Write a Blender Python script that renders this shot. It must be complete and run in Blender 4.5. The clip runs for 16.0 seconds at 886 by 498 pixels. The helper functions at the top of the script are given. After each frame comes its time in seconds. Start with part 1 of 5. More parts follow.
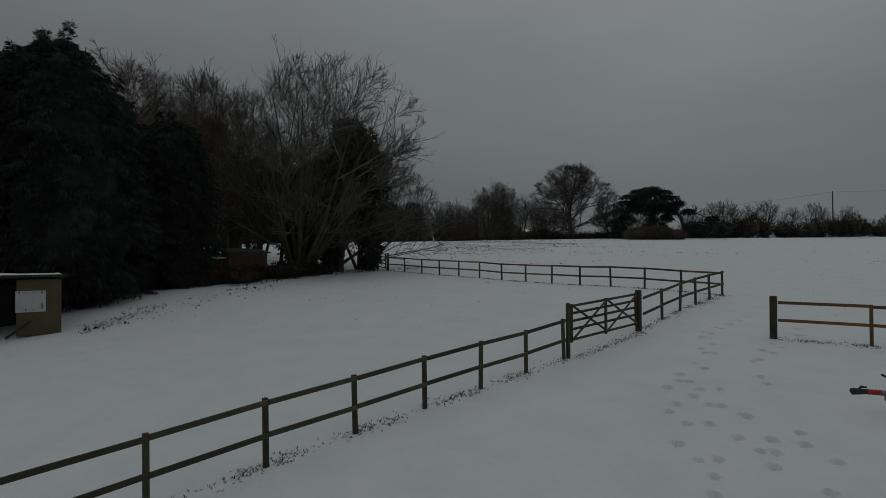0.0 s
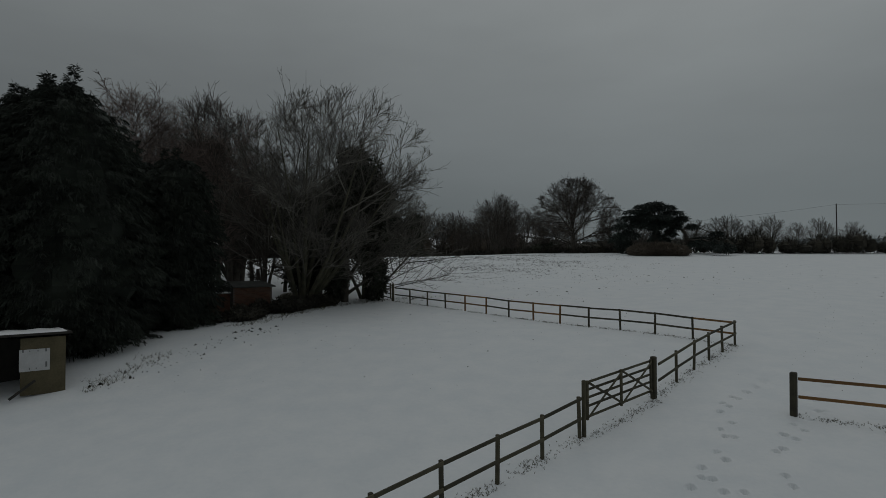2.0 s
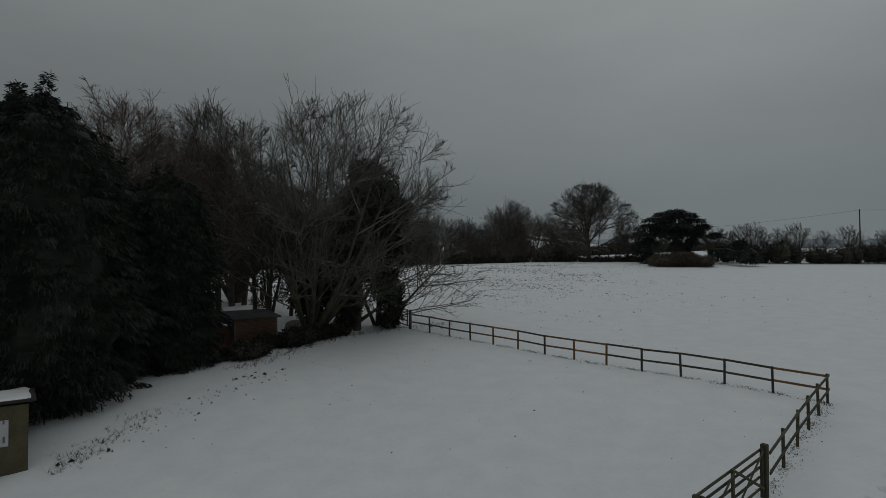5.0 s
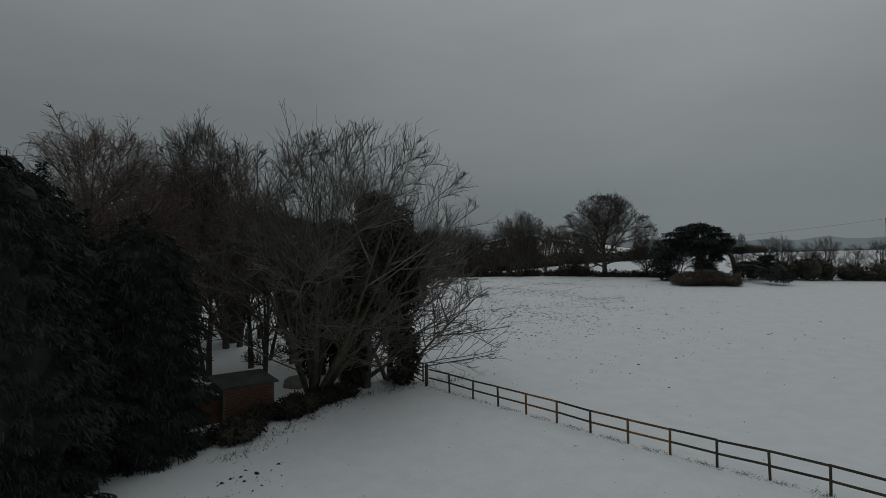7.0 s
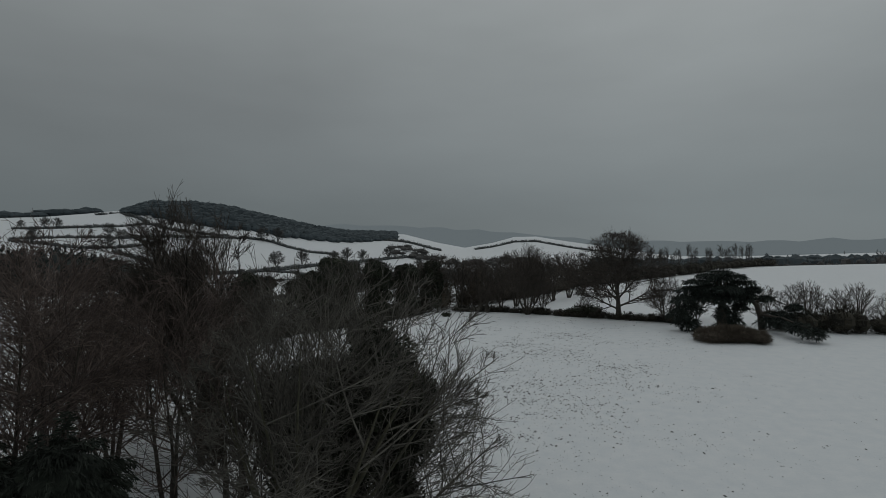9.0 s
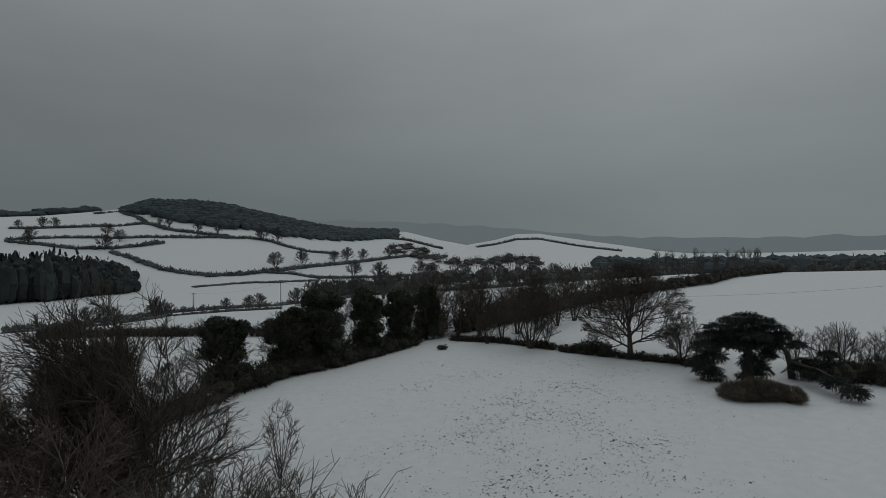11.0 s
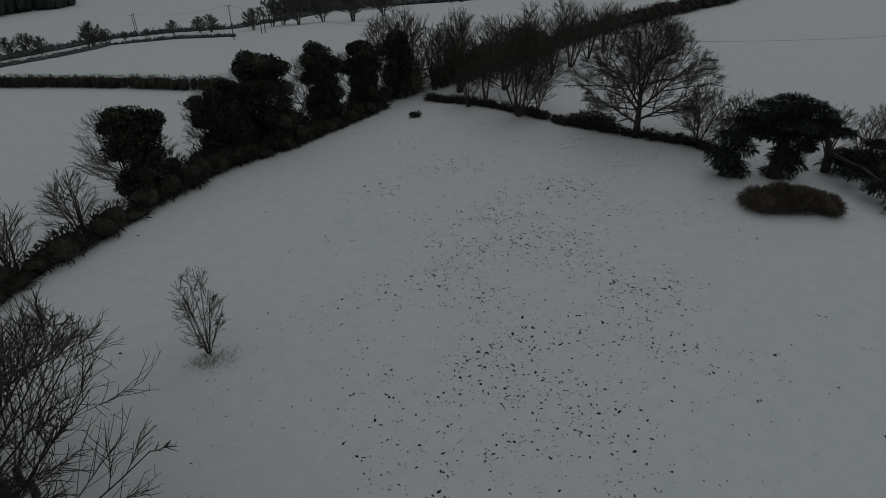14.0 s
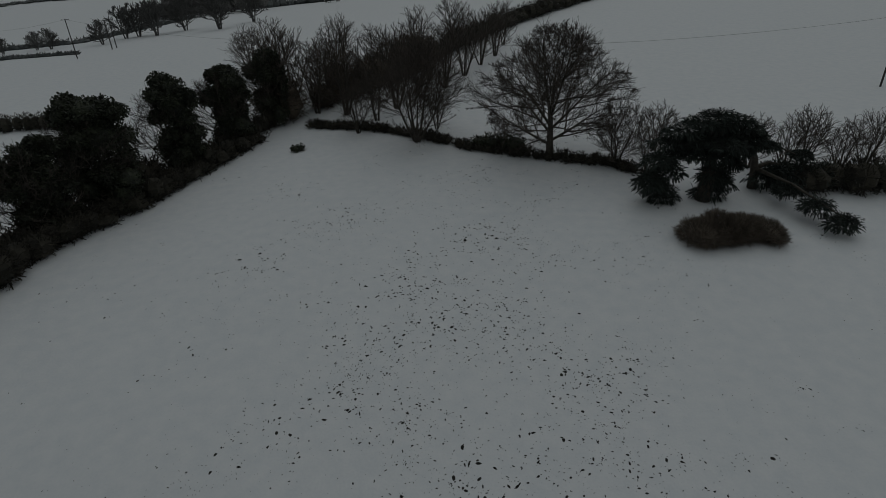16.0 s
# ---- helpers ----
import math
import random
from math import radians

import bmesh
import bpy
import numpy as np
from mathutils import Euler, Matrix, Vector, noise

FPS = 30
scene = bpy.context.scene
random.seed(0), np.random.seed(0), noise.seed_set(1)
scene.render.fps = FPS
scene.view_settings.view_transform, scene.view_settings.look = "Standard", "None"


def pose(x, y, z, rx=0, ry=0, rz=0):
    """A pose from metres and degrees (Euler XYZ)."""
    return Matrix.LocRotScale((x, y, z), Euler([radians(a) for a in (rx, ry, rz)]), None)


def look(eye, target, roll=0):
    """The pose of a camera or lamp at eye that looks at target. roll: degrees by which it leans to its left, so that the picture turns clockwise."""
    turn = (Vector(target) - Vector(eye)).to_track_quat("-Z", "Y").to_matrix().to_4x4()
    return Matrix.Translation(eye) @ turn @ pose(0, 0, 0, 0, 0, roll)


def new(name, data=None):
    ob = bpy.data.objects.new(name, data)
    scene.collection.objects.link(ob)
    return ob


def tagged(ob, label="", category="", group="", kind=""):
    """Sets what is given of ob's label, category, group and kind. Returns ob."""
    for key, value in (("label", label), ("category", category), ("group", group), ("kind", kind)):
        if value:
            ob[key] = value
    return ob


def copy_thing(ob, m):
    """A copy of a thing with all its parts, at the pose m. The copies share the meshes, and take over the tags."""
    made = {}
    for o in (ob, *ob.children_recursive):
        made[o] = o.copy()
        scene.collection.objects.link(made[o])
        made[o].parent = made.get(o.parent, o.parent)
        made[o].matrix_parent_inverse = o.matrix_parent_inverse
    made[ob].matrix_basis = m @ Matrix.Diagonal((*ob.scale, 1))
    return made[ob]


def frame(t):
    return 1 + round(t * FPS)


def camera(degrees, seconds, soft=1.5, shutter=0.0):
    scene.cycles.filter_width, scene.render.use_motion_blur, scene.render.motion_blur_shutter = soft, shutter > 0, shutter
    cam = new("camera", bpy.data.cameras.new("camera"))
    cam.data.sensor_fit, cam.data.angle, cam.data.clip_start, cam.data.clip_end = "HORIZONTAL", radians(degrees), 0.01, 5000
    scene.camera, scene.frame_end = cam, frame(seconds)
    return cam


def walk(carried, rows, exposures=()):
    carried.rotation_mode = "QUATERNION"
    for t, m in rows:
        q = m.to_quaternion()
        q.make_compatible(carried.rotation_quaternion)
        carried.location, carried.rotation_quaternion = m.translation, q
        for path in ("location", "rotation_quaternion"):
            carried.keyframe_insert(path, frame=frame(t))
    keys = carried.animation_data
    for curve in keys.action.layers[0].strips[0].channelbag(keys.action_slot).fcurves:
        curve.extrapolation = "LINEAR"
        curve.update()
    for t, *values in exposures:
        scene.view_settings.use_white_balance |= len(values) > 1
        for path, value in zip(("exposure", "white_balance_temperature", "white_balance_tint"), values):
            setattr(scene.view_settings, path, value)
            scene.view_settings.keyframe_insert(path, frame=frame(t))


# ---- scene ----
# ---- camera and walk ----
cam = camera(75.9, 16.0, soft=0.7)
PATH = [
    (0, (-0.025, -0.962, 2.495), (-0.117, 1.036, 2.532), -0.4),
    (0.5, (-0.137, -0.909, 2.981), (-0.228, 1.088, 3.023), -0.4),
    (1, (-0.147, -0.921, 3.456), (-0.239, 1.076, 3.500), -0.4),
    (1.5, (-0.260, -0.836, 4.005), (-0.352, 1.162, 4.051), -0.3),
    (2, (-0.383, -0.688, 4.603), (-0.478, 1.310, 4.650), -0.3),
    (2.5, (-0.532, -0.599, 5.037), (-0.626, 1.399, 5.085), -0.2),
    (3, (-0.761, -0.351, 5.353), (-0.854, 1.646, 5.402), -0.1),
    (3.5, (-1.049, 0.156, 5.504), (-1.144, 2.153, 5.551), -0.1),
    (4, (-1.293, 0.949, 5.711), (-1.391, 2.946, 5.757), -0.1),
    (4.2, (-1.400, 1.310, 5.790), (-1.499, 3.307, 5.838), -0.1),
    (6.3, (-2.759, 6.381, 7.652), (-2.876, 8.377, 7.704), -0.8),
    (6.5, (-2.883, 6.720, 7.984), (-2.999, 8.715, 8.037), -0.7),
    (7, (-3.168, 7.999, 9.120), (-3.285, 9.995, 9.170), -0.7),
    (7.5, (-3.473, 9.426, 10.643), (-3.589, 11.422, 10.689), -0.6),
    (8, (-3.691, 10.823, 12.386), (-3.807, 12.819, 12.431), -0.5),
    (8.5, (-3.790, 12.239, 14.282), (-3.909, 14.234, 14.329), -0.5),
    (9, (-3.838, 13.665, 16.404), (-3.961, 15.661, 16.452), -0.6),
    (9.5, (-4.008, 15.238, 18.451), (-4.132, 17.233, 18.493), -0.4),
    (9.7, (-4.072, 16.077, 19.123), (-4.194, 18.073, 19.170), -0.6),
    (10.4, (-3.750, 19.200, 21.300), (-3.878, 21.196, 21.340), -0.6),
    (11.1, (-2.950, 22.850, 22.700), (-3.082, 24.845, 22.730), -0.6),
    (11.5, (-2.480, 24.950, 23.400), (-2.616, 26.945, 23.370), -0.6),
    (11.8, (-2.280, 26.329, 24.062), (-2.421, 28.304, 23.781), -0.7),
    (12, (-2.222, 26.995, 24.471), (-2.363, 28.914, 23.924), -0.7),
    (12.1, (-2.215, 27.420, 24.780), (-2.355, 29.285, 24.072), -0.8),
    (12.2, (-2.210, 27.930, 25.170), (-2.348, 29.735, 24.320), -0.8),
    (12.3, (-2.210, 28.530, 25.560), (-2.346, 30.302, 24.643), -0.8),
    (12.5, (-2.223, 29.842, 26.216), (-2.358, 31.611, 25.293), -0.8),
    (13, (-2.271, 32.675, 27.421), (-2.395, 34.443, 26.495), -0.8),
    (13.5, (-2.381, 35.595, 28.163), (-2.472, 37.365, 27.236), -0.9),
    (14, (-2.506, 38.688, 28.547), (-2.581, 40.458, 27.618), -0.8),
    (14.5, (-2.577, 41.837, 28.878), (-2.651, 43.606, 27.946), -0.8),
    (15, (-2.686, 45.083, 29.070), (-2.760, 46.850, 28.136), -0.7),
    (15.5, (-2.651, 48.457, 29.218), (-2.720, 50.223, 28.281), -0.8),
    (15.7, (-2.530, 49.620, 29.340), (-2.524, 51.385, 28.400), -1.0),
    (15.8, (-2.440, 50.180, 29.430), (-2.357, 51.943, 28.488), -1.3),
    (15.9, (-2.330, 50.720, 29.560), (-2.193, 52.478, 28.614), -1.6),
    (16, (-2.219, 51.248, 29.691), (-1.963, 52.988, 28.740), -2.0),
]
EXPOSURES = [(0.0, -0.5), (2.0, -0.38), (4.0, -0.28), (7.0, -0.08), (9.5, 0.03), (11.8, -0.12), (12.2, -0.3), (12.5, -0.4), (14.0, -0.6), (16.0, -0.7)]
walk(cam, [(t, look(eye, target, roll)) for t, eye, target, roll in PATH], EXPOSURES)

# ---- sky, sun ----
world = bpy.data.worlds.new("overcast_sky")
scene.world = world
world.use_nodes = True
wn, wl = world.node_tree.nodes, world.node_tree.links
wn.clear()
w_out = wn.new("ShaderNodeOutputWorld")
w_bg = wn.new("ShaderNodeBackground")
w_sky = wn.new("ShaderNodeTexSky")
w_sky.sky_type, w_sky.sun_disc = "NISHITA", False
w_sky.sun_elevation, w_sky.sun_rotation = radians(38), radians(25)
w_gray = wn.new("ShaderNodeHueSaturation")
w_gray.inputs["Saturation"].default_value = 0.12
w_gray.inputs["Value"].default_value = 0.004
w_co = wn.new("ShaderNodeTexCoord")
w_sep = wn.new("ShaderNodeSeparateXYZ")
w_ramp = wn.new("ShaderNodeValToRGB")
ramp = w_ramp.color_ramp
ramp.elements[0].position, ramp.elements[0].color = 0.0, (0.094, 0.115, 0.122, 1)
ramp.elements[1].position, ramp.elements[1].color = 1.0, (0.36, 0.388, 0.395, 1)
for at, shade in ((0.10, (0.102, 0.121, 0.127)), (0.25, (0.155, 0.174, 0.180)), (0.42, (0.225, 0.246, 0.251)), (0.6, (0.29, 0.31, 0.315))):
    ramp.elements.new(at).color = (*shade, 1)
w_map = wn.new("ShaderNodeMapping")
w_map.inputs["Scale"].default_value = (1.0, 1.0, 3.2)
w_cloud = wn.new("ShaderNodeTexNoise")
w_cloud.inputs["Scale"].default_value, w_cloud.inputs["Detail"].default_value = 1.1, 5.0
w_cloud.inputs["Roughness"].default_value = 0.5
w_amt = wn.new("ShaderNodeMapRange")
w_amt.inputs["From Min"].default_value, w_amt.inputs["From Max"].default_value = 0.3, 0.7
w_amt.inputs["To Min"].default_value, w_amt.inputs["To Max"].default_value = 0.84, 1.18
w_mul = wn.new("ShaderNodeVectorMath")
w_mul.operation = "SCALE"
w_add = wn.new("ShaderNodeVectorMath")
w_add.operation = "ADD"
wl.new(w_co.outputs["Generated"], w_sep.inputs[0])
wl.new(w_sep.outputs["Z"], w_ramp.inputs[0])
wl.new(w_co.outputs["Generated"], w_map.inputs[0])
wl.new(w_map.outputs[0], w_cloud.inputs["Vector"])
w_dir = wn.new("ShaderNodeVectorMath")
w_dir.operation = "DOT_PRODUCT"
w_dir.inputs[1].default_value = Vector((0.62, 0.66, 0.42)).normalized()
w_glow = wn.new("ShaderNodeMapRange")
w_glow.inputs["From Min"].default_value, w_glow.inputs["From Max"].default_value = 0.55, 1.0
w_glow.inputs["To Min"].default_value, w_glow.inputs["To Max"].default_value = 0.97, 1.2
w_both = wn.new("ShaderNodeMath")
w_both.operation = "MULTIPLY"
wl.new(w_co.outputs["Generated"], w_dir.inputs[0])
wl.new(w_dir.outputs["Value"], w_glow.inputs["Value"])
wl.new(w_cloud.outputs["Fac"], w_amt.inputs["Value"])
wl.new(w_amt.outputs[0], w_both.inputs[0])
wl.new(w_glow.outputs[0], w_both.inputs[1])
wl.new(w_ramp.outputs[0], w_mul.inputs[0])
wl.new(w_both.outputs[0], w_mul.inputs["Scale"])
wl.new(w_sky.outputs[0], w_gray.inputs["Color"])
wl.new(w_mul.outputs[0], w_add.inputs[0])
wl.new(w_gray.outputs[0], w_add.inputs[1])
wl.new(w_add.outputs[0], w_bg.inputs["Color"])
w_bg.inputs["Strength"].default_value = 1.0
wl.new(w_bg.outputs[0], w_out.inputs["Surface"])

sun = new("sun", bpy.data.lights.new("sun", "SUN"))
sun.data.energy, sun.data.angle, sun.data.color = 0.12, radians(40), (1.0, 0.97, 0.93)
sun.matrix_world = look((60, 120, 110), (0, 0, 0))
# ---- materials ----
def material(name, color, color2, rough=0.8, scale=3.0, fine=30.0, bump=0.3, dist=0.02, spread=0.0, island=False, metal=0.0):
    """Two-scale mottled surface: color to color2 over patches and grain, with relief. spread: brightness change from piece to piece."""
    m = bpy.data.materials.new(name)
    m.use_nodes = True
    n, l = m.node_tree.nodes, m.node_tree.links
    b = n["Principled BSDF"]
    b.inputs["Roughness"].default_value, b.inputs["Metallic"].default_value = rough, metal
    co = n.new("ShaderNodeTexCoord")
    a, f = n.new("ShaderNodeTexNoise"), n.new("ShaderNodeTexNoise")
    a.inputs["Scale"].default_value, f.inputs["Scale"].default_value = scale, fine
    a.inputs["Detail"].default_value, f.inputs["Detail"].default_value = 4.0, 3.0
    l.new(co.outputs["Object"], a.inputs["Vector"]), l.new(co.outputs["Object"], f.inputs["Vector"])
    add = n.new("ShaderNodeMath")
    add.operation = "MULTIPLY_ADD"
    add.inputs[1].default_value = 0.45
    l.new(f.outputs["Fac"], add.inputs[0]), l.new(a.outputs["Fac"], add.inputs[2])
    ramp = n.new("ShaderNodeValToRGB")
    ramp.color_ramp.elements[0].position, ramp.color_ramp.elements[1].position = 0.5, 0.95
    ramp.color_ramp.elements[0].color, ramp.color_ramp.elements[1].color = (*color, 1), (*color2, 1)
    l.new(add.outputs[0], ramp.inputs[0])
    last = ramp.outputs[0]
    if spread:
        src = n.new("ShaderNodeNewGeometry").outputs["Random Per Island"] if island else n.new("ShaderNodeObjectInfo").outputs["Random"]
        mr = n.new("ShaderNodeMapRange")
        mr.inputs["To Min"].default_value, mr.inputs["To Max"].default_value = 1 - spread, 1 + spread
        sc = n.new("ShaderNodeVectorMath")
        sc.operation = "SCALE"
        l.new(src, mr.inputs["Value"]), l.new(last, sc.inputs[0]), l.new(mr.outputs[0], sc.inputs["Scale"])
        last = sc.outputs[0]
    l.new(last, b.inputs["Base Color"])
    if bump:
        bp = n.new("ShaderNodeBump")
        bp.inputs["Strength"].default_value, bp.inputs["Distance"].default_value = bump, dist
        l.new(add.outputs[0], bp.inputs["Height"]), l.new(bp.outputs[0], b.inputs["Normal"])
    return m


M_SNOW = material("snow", (0.705, 0.73, 0.75), (0.775, 0.787, 0.795), 0.75, 0.9, 6.0, 0.55, 0.04)
M_SNOWCAP = material("settled_snow", (0.72, 0.73, 0.745), (0.82, 0.82, 0.82), 0.75, 2.0, 25.0, 0.4, 0.02)
M_GRASS = material("frosted_grass", (0.045, 0.045, 0.030), (0.14, 0.13, 0.08), 0.9, 3.0, 20.0, 0.0, spread=0.5, island=True)
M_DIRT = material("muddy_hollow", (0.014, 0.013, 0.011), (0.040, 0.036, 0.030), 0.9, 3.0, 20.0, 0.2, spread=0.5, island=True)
M_BARK = material("grey_brown_bark", (0.035, 0.030, 0.025), (0.085, 0.075, 0.06), 0.9, 2.0, 18.0, 0.6, 0.03)
M_BARK_GREEN = material("mossy_bark", (0.045, 0.045, 0.030), (0.105, 0.10, 0.065), 0.9, 2.0, 18.0, 0.6, 0.03)
M_TWIG = material("bare_twigs", (0.040, 0.033, 0.028), (0.085, 0.07, 0.058), 0.9, 0.6, 9.0, 0.0, spread=0.5, island=True)
M_TWIG_RED = material("reddish_twigs", (0.078, 0.058, 0.051), (0.165, 0.125, 0.108), 0.9, 0.6, 9.0, 0.0, spread=0.5, island=True)
M_TWIG_PALE = material("frosted_twigs", (0.060, 0.055, 0.046), (0.155, 0.145, 0.125), 0.9, 0.5, 9.0, 0.0, spread=0.5, island=True)
M_CYPRESS = material("cypress_foliage", (0.011, 0.015, 0.011), (0.026, 0.033, 0.023), 0.9, 0.8, 12.0, 0.0, spread=0.35, island=True)
M_IVY = material("ivy_leaves", (0.012, 0.016, 0.009), (0.034, 0.040, 0.020), 0.65, 0.8, 12.0, 0.0, spread=0.5, island=True)
M_IVY_BROWN = material("brown_tinged_ivy", (0.016, 0.015, 0.010), (0.042, 0.036, 0.024), 0.75, 0.8, 12.0, 0.0, spread=0.5, island=True)
M_CEDAR = material("cedar_needles", (0.012, 0.018, 0.015), (0.03, 0.04, 0.032), 0.8, 0.8, 12.0, 0.0, spread=0.5, island=True)
M_HEDGE = material("hedge_twigs", (0.018, 0.017, 0.012), (0.052, 0.046, 0.034), 0.9, 0.5, 12.0, 0.0, spread=0.5, island=True)
M_BUSH = material("light_brown_bush_twigs", (0.07, 0.056, 0.043), (0.15, 0.122, 0.094), 0.9, 0.5, 12.0, 0.0, spread=0.5, island=True)
M_BRUSH = material("brown_bush_stems", (0.042, 0.034, 0.025), (0.105, 0.084, 0.062), 0.9, 0.5, 12.0, 0.0, spread=0.5, island=True)
M_WOOD_OLD = material("weathered_fence_wood", (0.030, 0.028, 0.017), (0.085, 0.075, 0.045), 0.85, 3.0, 40.0, 0.5, 0.01, spread=0.3)
M_WOOD_NEW = material("amber_fence_wood", (0.10, 0.052, 0.017), (0.24, 0.125, 0.042), 0.8, 3.0, 40.0, 0.4, 0.01, spread=0.35)
M_POLE = material("pole_wood", (0.030, 0.027, 0.024), (0.06, 0.055, 0.05), 0.85, 3.0, 30.0, 0.3, 0.01)
# woodland colour lifted towards blue-grey, so distance haze is painted in
M_HAZEWOOD = material("far_woodland", (0.045, 0.060, 0.068), (0.075, 0.093, 0.102), 0.95, 0.02, 0.2, 0.0, spread=0.12, island=True)
# paler and greyer than the near hedge twigs: haze put into the colour
M_HAZEHEDGE = material("far_hedge", (0.065, 0.072, 0.072), (0.13, 0.138, 0.136), 0.95, 0.05, 0.8, 0.0, spread=0.4, island=True)
M_SHEDWOOD = material("stained_plywood", (0.055, 0.045, 0.022), (0.12, 0.10, 0.055), 0.85, 1.2, 22.0, 0.3, 0.01)
M_DARKWOOD = material("dark_boards", (0.016, 0.015, 0.013), (0.04, 0.036, 0.03), 0.85, 2.0, 22.0, 0.3, 0.01)
M_BRICK = material("old_red_brick", (0.075, 0.035, 0.022), (0.16, 0.075, 0.045), 0.9, 3.0, 25.0, 0.4, 0.01, spread=0.35)
M_MORTAR = material("mortar", (0.10, 0.09, 0.08), (0.18, 0.17, 0.15), 0.95, 4.0, 40.0, 0.3, 0.005)
M_FELT = material("roofing_felt", (0.030, 0.032, 0.030), (0.07, 0.072, 0.066), 0.9, 2.0, 30.0, 0.4, 0.01)
M_TIN = material("corrugated_tin", (0.13, 0.135, 0.135), (0.30, 0.30, 0.30), 0.5, 2.0, 25.0, 0.2, 0.01, metal=0.5)
M_BOARD = material("white_notice_board", (0.40, 0.40, 0.40), (0.52, 0.52, 0.52), 0.6, 2.0, 30.0, 0.1, 0.005)
M_INK = material("grey_print", (0.10, 0.10, 0.10), (0.2, 0.2, 0.2), 0.7, 2.0, 30.0, 0.0)
M_RUBBER = material("black_rubber", (0.012, 0.012, 0.012), (0.03, 0.03, 0.03), 0.6, 8.0, 60.0, 0.2, 0.003)
M_REDPAINT = material("red_paint", (0.30, 0.012, 0.010), (0.42, 0.02, 0.016), 0.4, 8.0, 60.0, 0.1, 0.002)
M_STEEL = material("grey_metal", (0.12, 0.12, 0.12), (0.25, 0.25, 0.25), 0.45, 8.0, 60.0, 0.1, 0.002, metal=0.7)
M_WIRE = material("black_wire", (0.015, 0.015, 0.015), (0.03, 0.03, 0.03), 0.6, 3.0, 30.0, 0.0)
# twig brown washed out to grey, valley haze mixed into the colour
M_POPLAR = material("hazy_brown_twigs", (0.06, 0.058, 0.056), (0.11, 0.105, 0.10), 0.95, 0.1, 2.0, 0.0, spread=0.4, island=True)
M_STONE = material("grey_stone", (0.10, 0.095, 0.08), (0.22, 0.21, 0.18), 0.9, 3.0, 25.0, 0.5, 0.02)
M_PLANT = material("plantation_conifers", (0.017, 0.023, 0.023), (0.042, 0.052, 0.050), 0.95, 0.05, 0.5, 0.0, spread=0.4, island=True)
# bare-tree colour with the far fields' haze painted in as pale grey
M_HAZETWIG = material("hazed_bare_trees", (0.06, 0.06, 0.058), (0.12, 0.118, 0.112), 0.95, 0.1, 2.0, 0.0, spread=0.4, island=True)
M_TARP = material("pale_stone_heap", (0.16, 0.15, 0.12), (0.34, 0.32, 0.27), 0.9, 1.5, 14.0, 0.5, 0.03)
# distance haze painted as a blue-grey base colour with its own glow
M_HAZE = bpy.data.materials.new("glowing_haze")
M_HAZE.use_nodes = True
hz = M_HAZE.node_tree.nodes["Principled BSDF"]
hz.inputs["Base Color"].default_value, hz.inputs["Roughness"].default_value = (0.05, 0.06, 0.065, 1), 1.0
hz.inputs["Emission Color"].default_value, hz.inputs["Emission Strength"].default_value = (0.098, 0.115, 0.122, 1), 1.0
# ---- ground ----
EDGE = ((-75, -60), (-60, 30), (-40, 77), (-36, 90), (-32.5, 102.5), (-25.5, 115), (-13, 140), (5, 158), (20, 183), (40, 212), (63, 238), (91, 265), (112, 295), (160, 341), (266, 400), (556, 521), (1500, 900))


def smooth(a, b, v):
    t = np.clip((np.asarray(v, float) - a) / (b - a), 0, 1)
    return t * t * (3 - 2 * t)


def field_height(x, y):
    """The sloping home field, its upper continuation and the near yard."""
    z = 0.1 + 0.072 * (np.minimum(y, 85.0) - 16.0)
    z = np.where(y < 4, -0.764 - 0.03 * (4 - np.maximum(y, -60)), z)
    s = np.clip(y - 85.0, 0, 35)
    z = z + 0.072 * (s - s * s / 70.0) - 0.03 * np.clip(12.0 - x, 0, 40) * smooth(85, 120, y)
    z = z + 0.028 * (np.clip(y, 130, 310) - 130) - 0.05 * (np.clip(y, 340, 700) - 340)
    dip = (0.4 + 0.3 * (1 - smooth(-16, 0, x))) * (1 - smooth(2, 9, x)) * (1 - smooth(17, 31, y))
    dip = dip + 0.12 * (1 - smooth(18, 30, y)) + 0.08 * (1 - smooth(5, 15, y)) * (1 - smooth(2, 9, x))
    dip = dip + 0.35 * smooth(22, 40, y) * (1 - smooth(44, 58, y)) * (1 - smooth(8, 20, x))
    return z - dip + 0.012 * np.clip(x - 40, 0, 200) * smooth(120, 260, y)


def edge_distance(x, y):
    """Signed distance to the hedge line (positive on its valley side) and the nearest point on it."""
    best, bx, by, side = np.full(np.shape(x), 1e9), np.zeros(np.shape(x)), np.zeros(np.shape(x)), np.zeros(np.shape(x))
    for (ax, ay), (cx, cy) in zip(EDGE, EDGE[1:]):
        ux, uy = cx - ax, cy - ay
        t = np.clip(((x - ax) * ux + (y - ay) * uy) / (ux * ux + uy * uy), 0, 1)
        px, py = ax + t * ux, ay + t * uy
        d = np.hypot(x - px, y - py)
        s = ux * (y - ay) - uy * (x - ax)
        near = d < best - 1e-9
        best, bx, by, side = np.where(near, d, best), np.where(near, px, bx), np.where(near, py, by), np.where(near, s, side)
    return np.where(side > 0, best, -best), bx, by


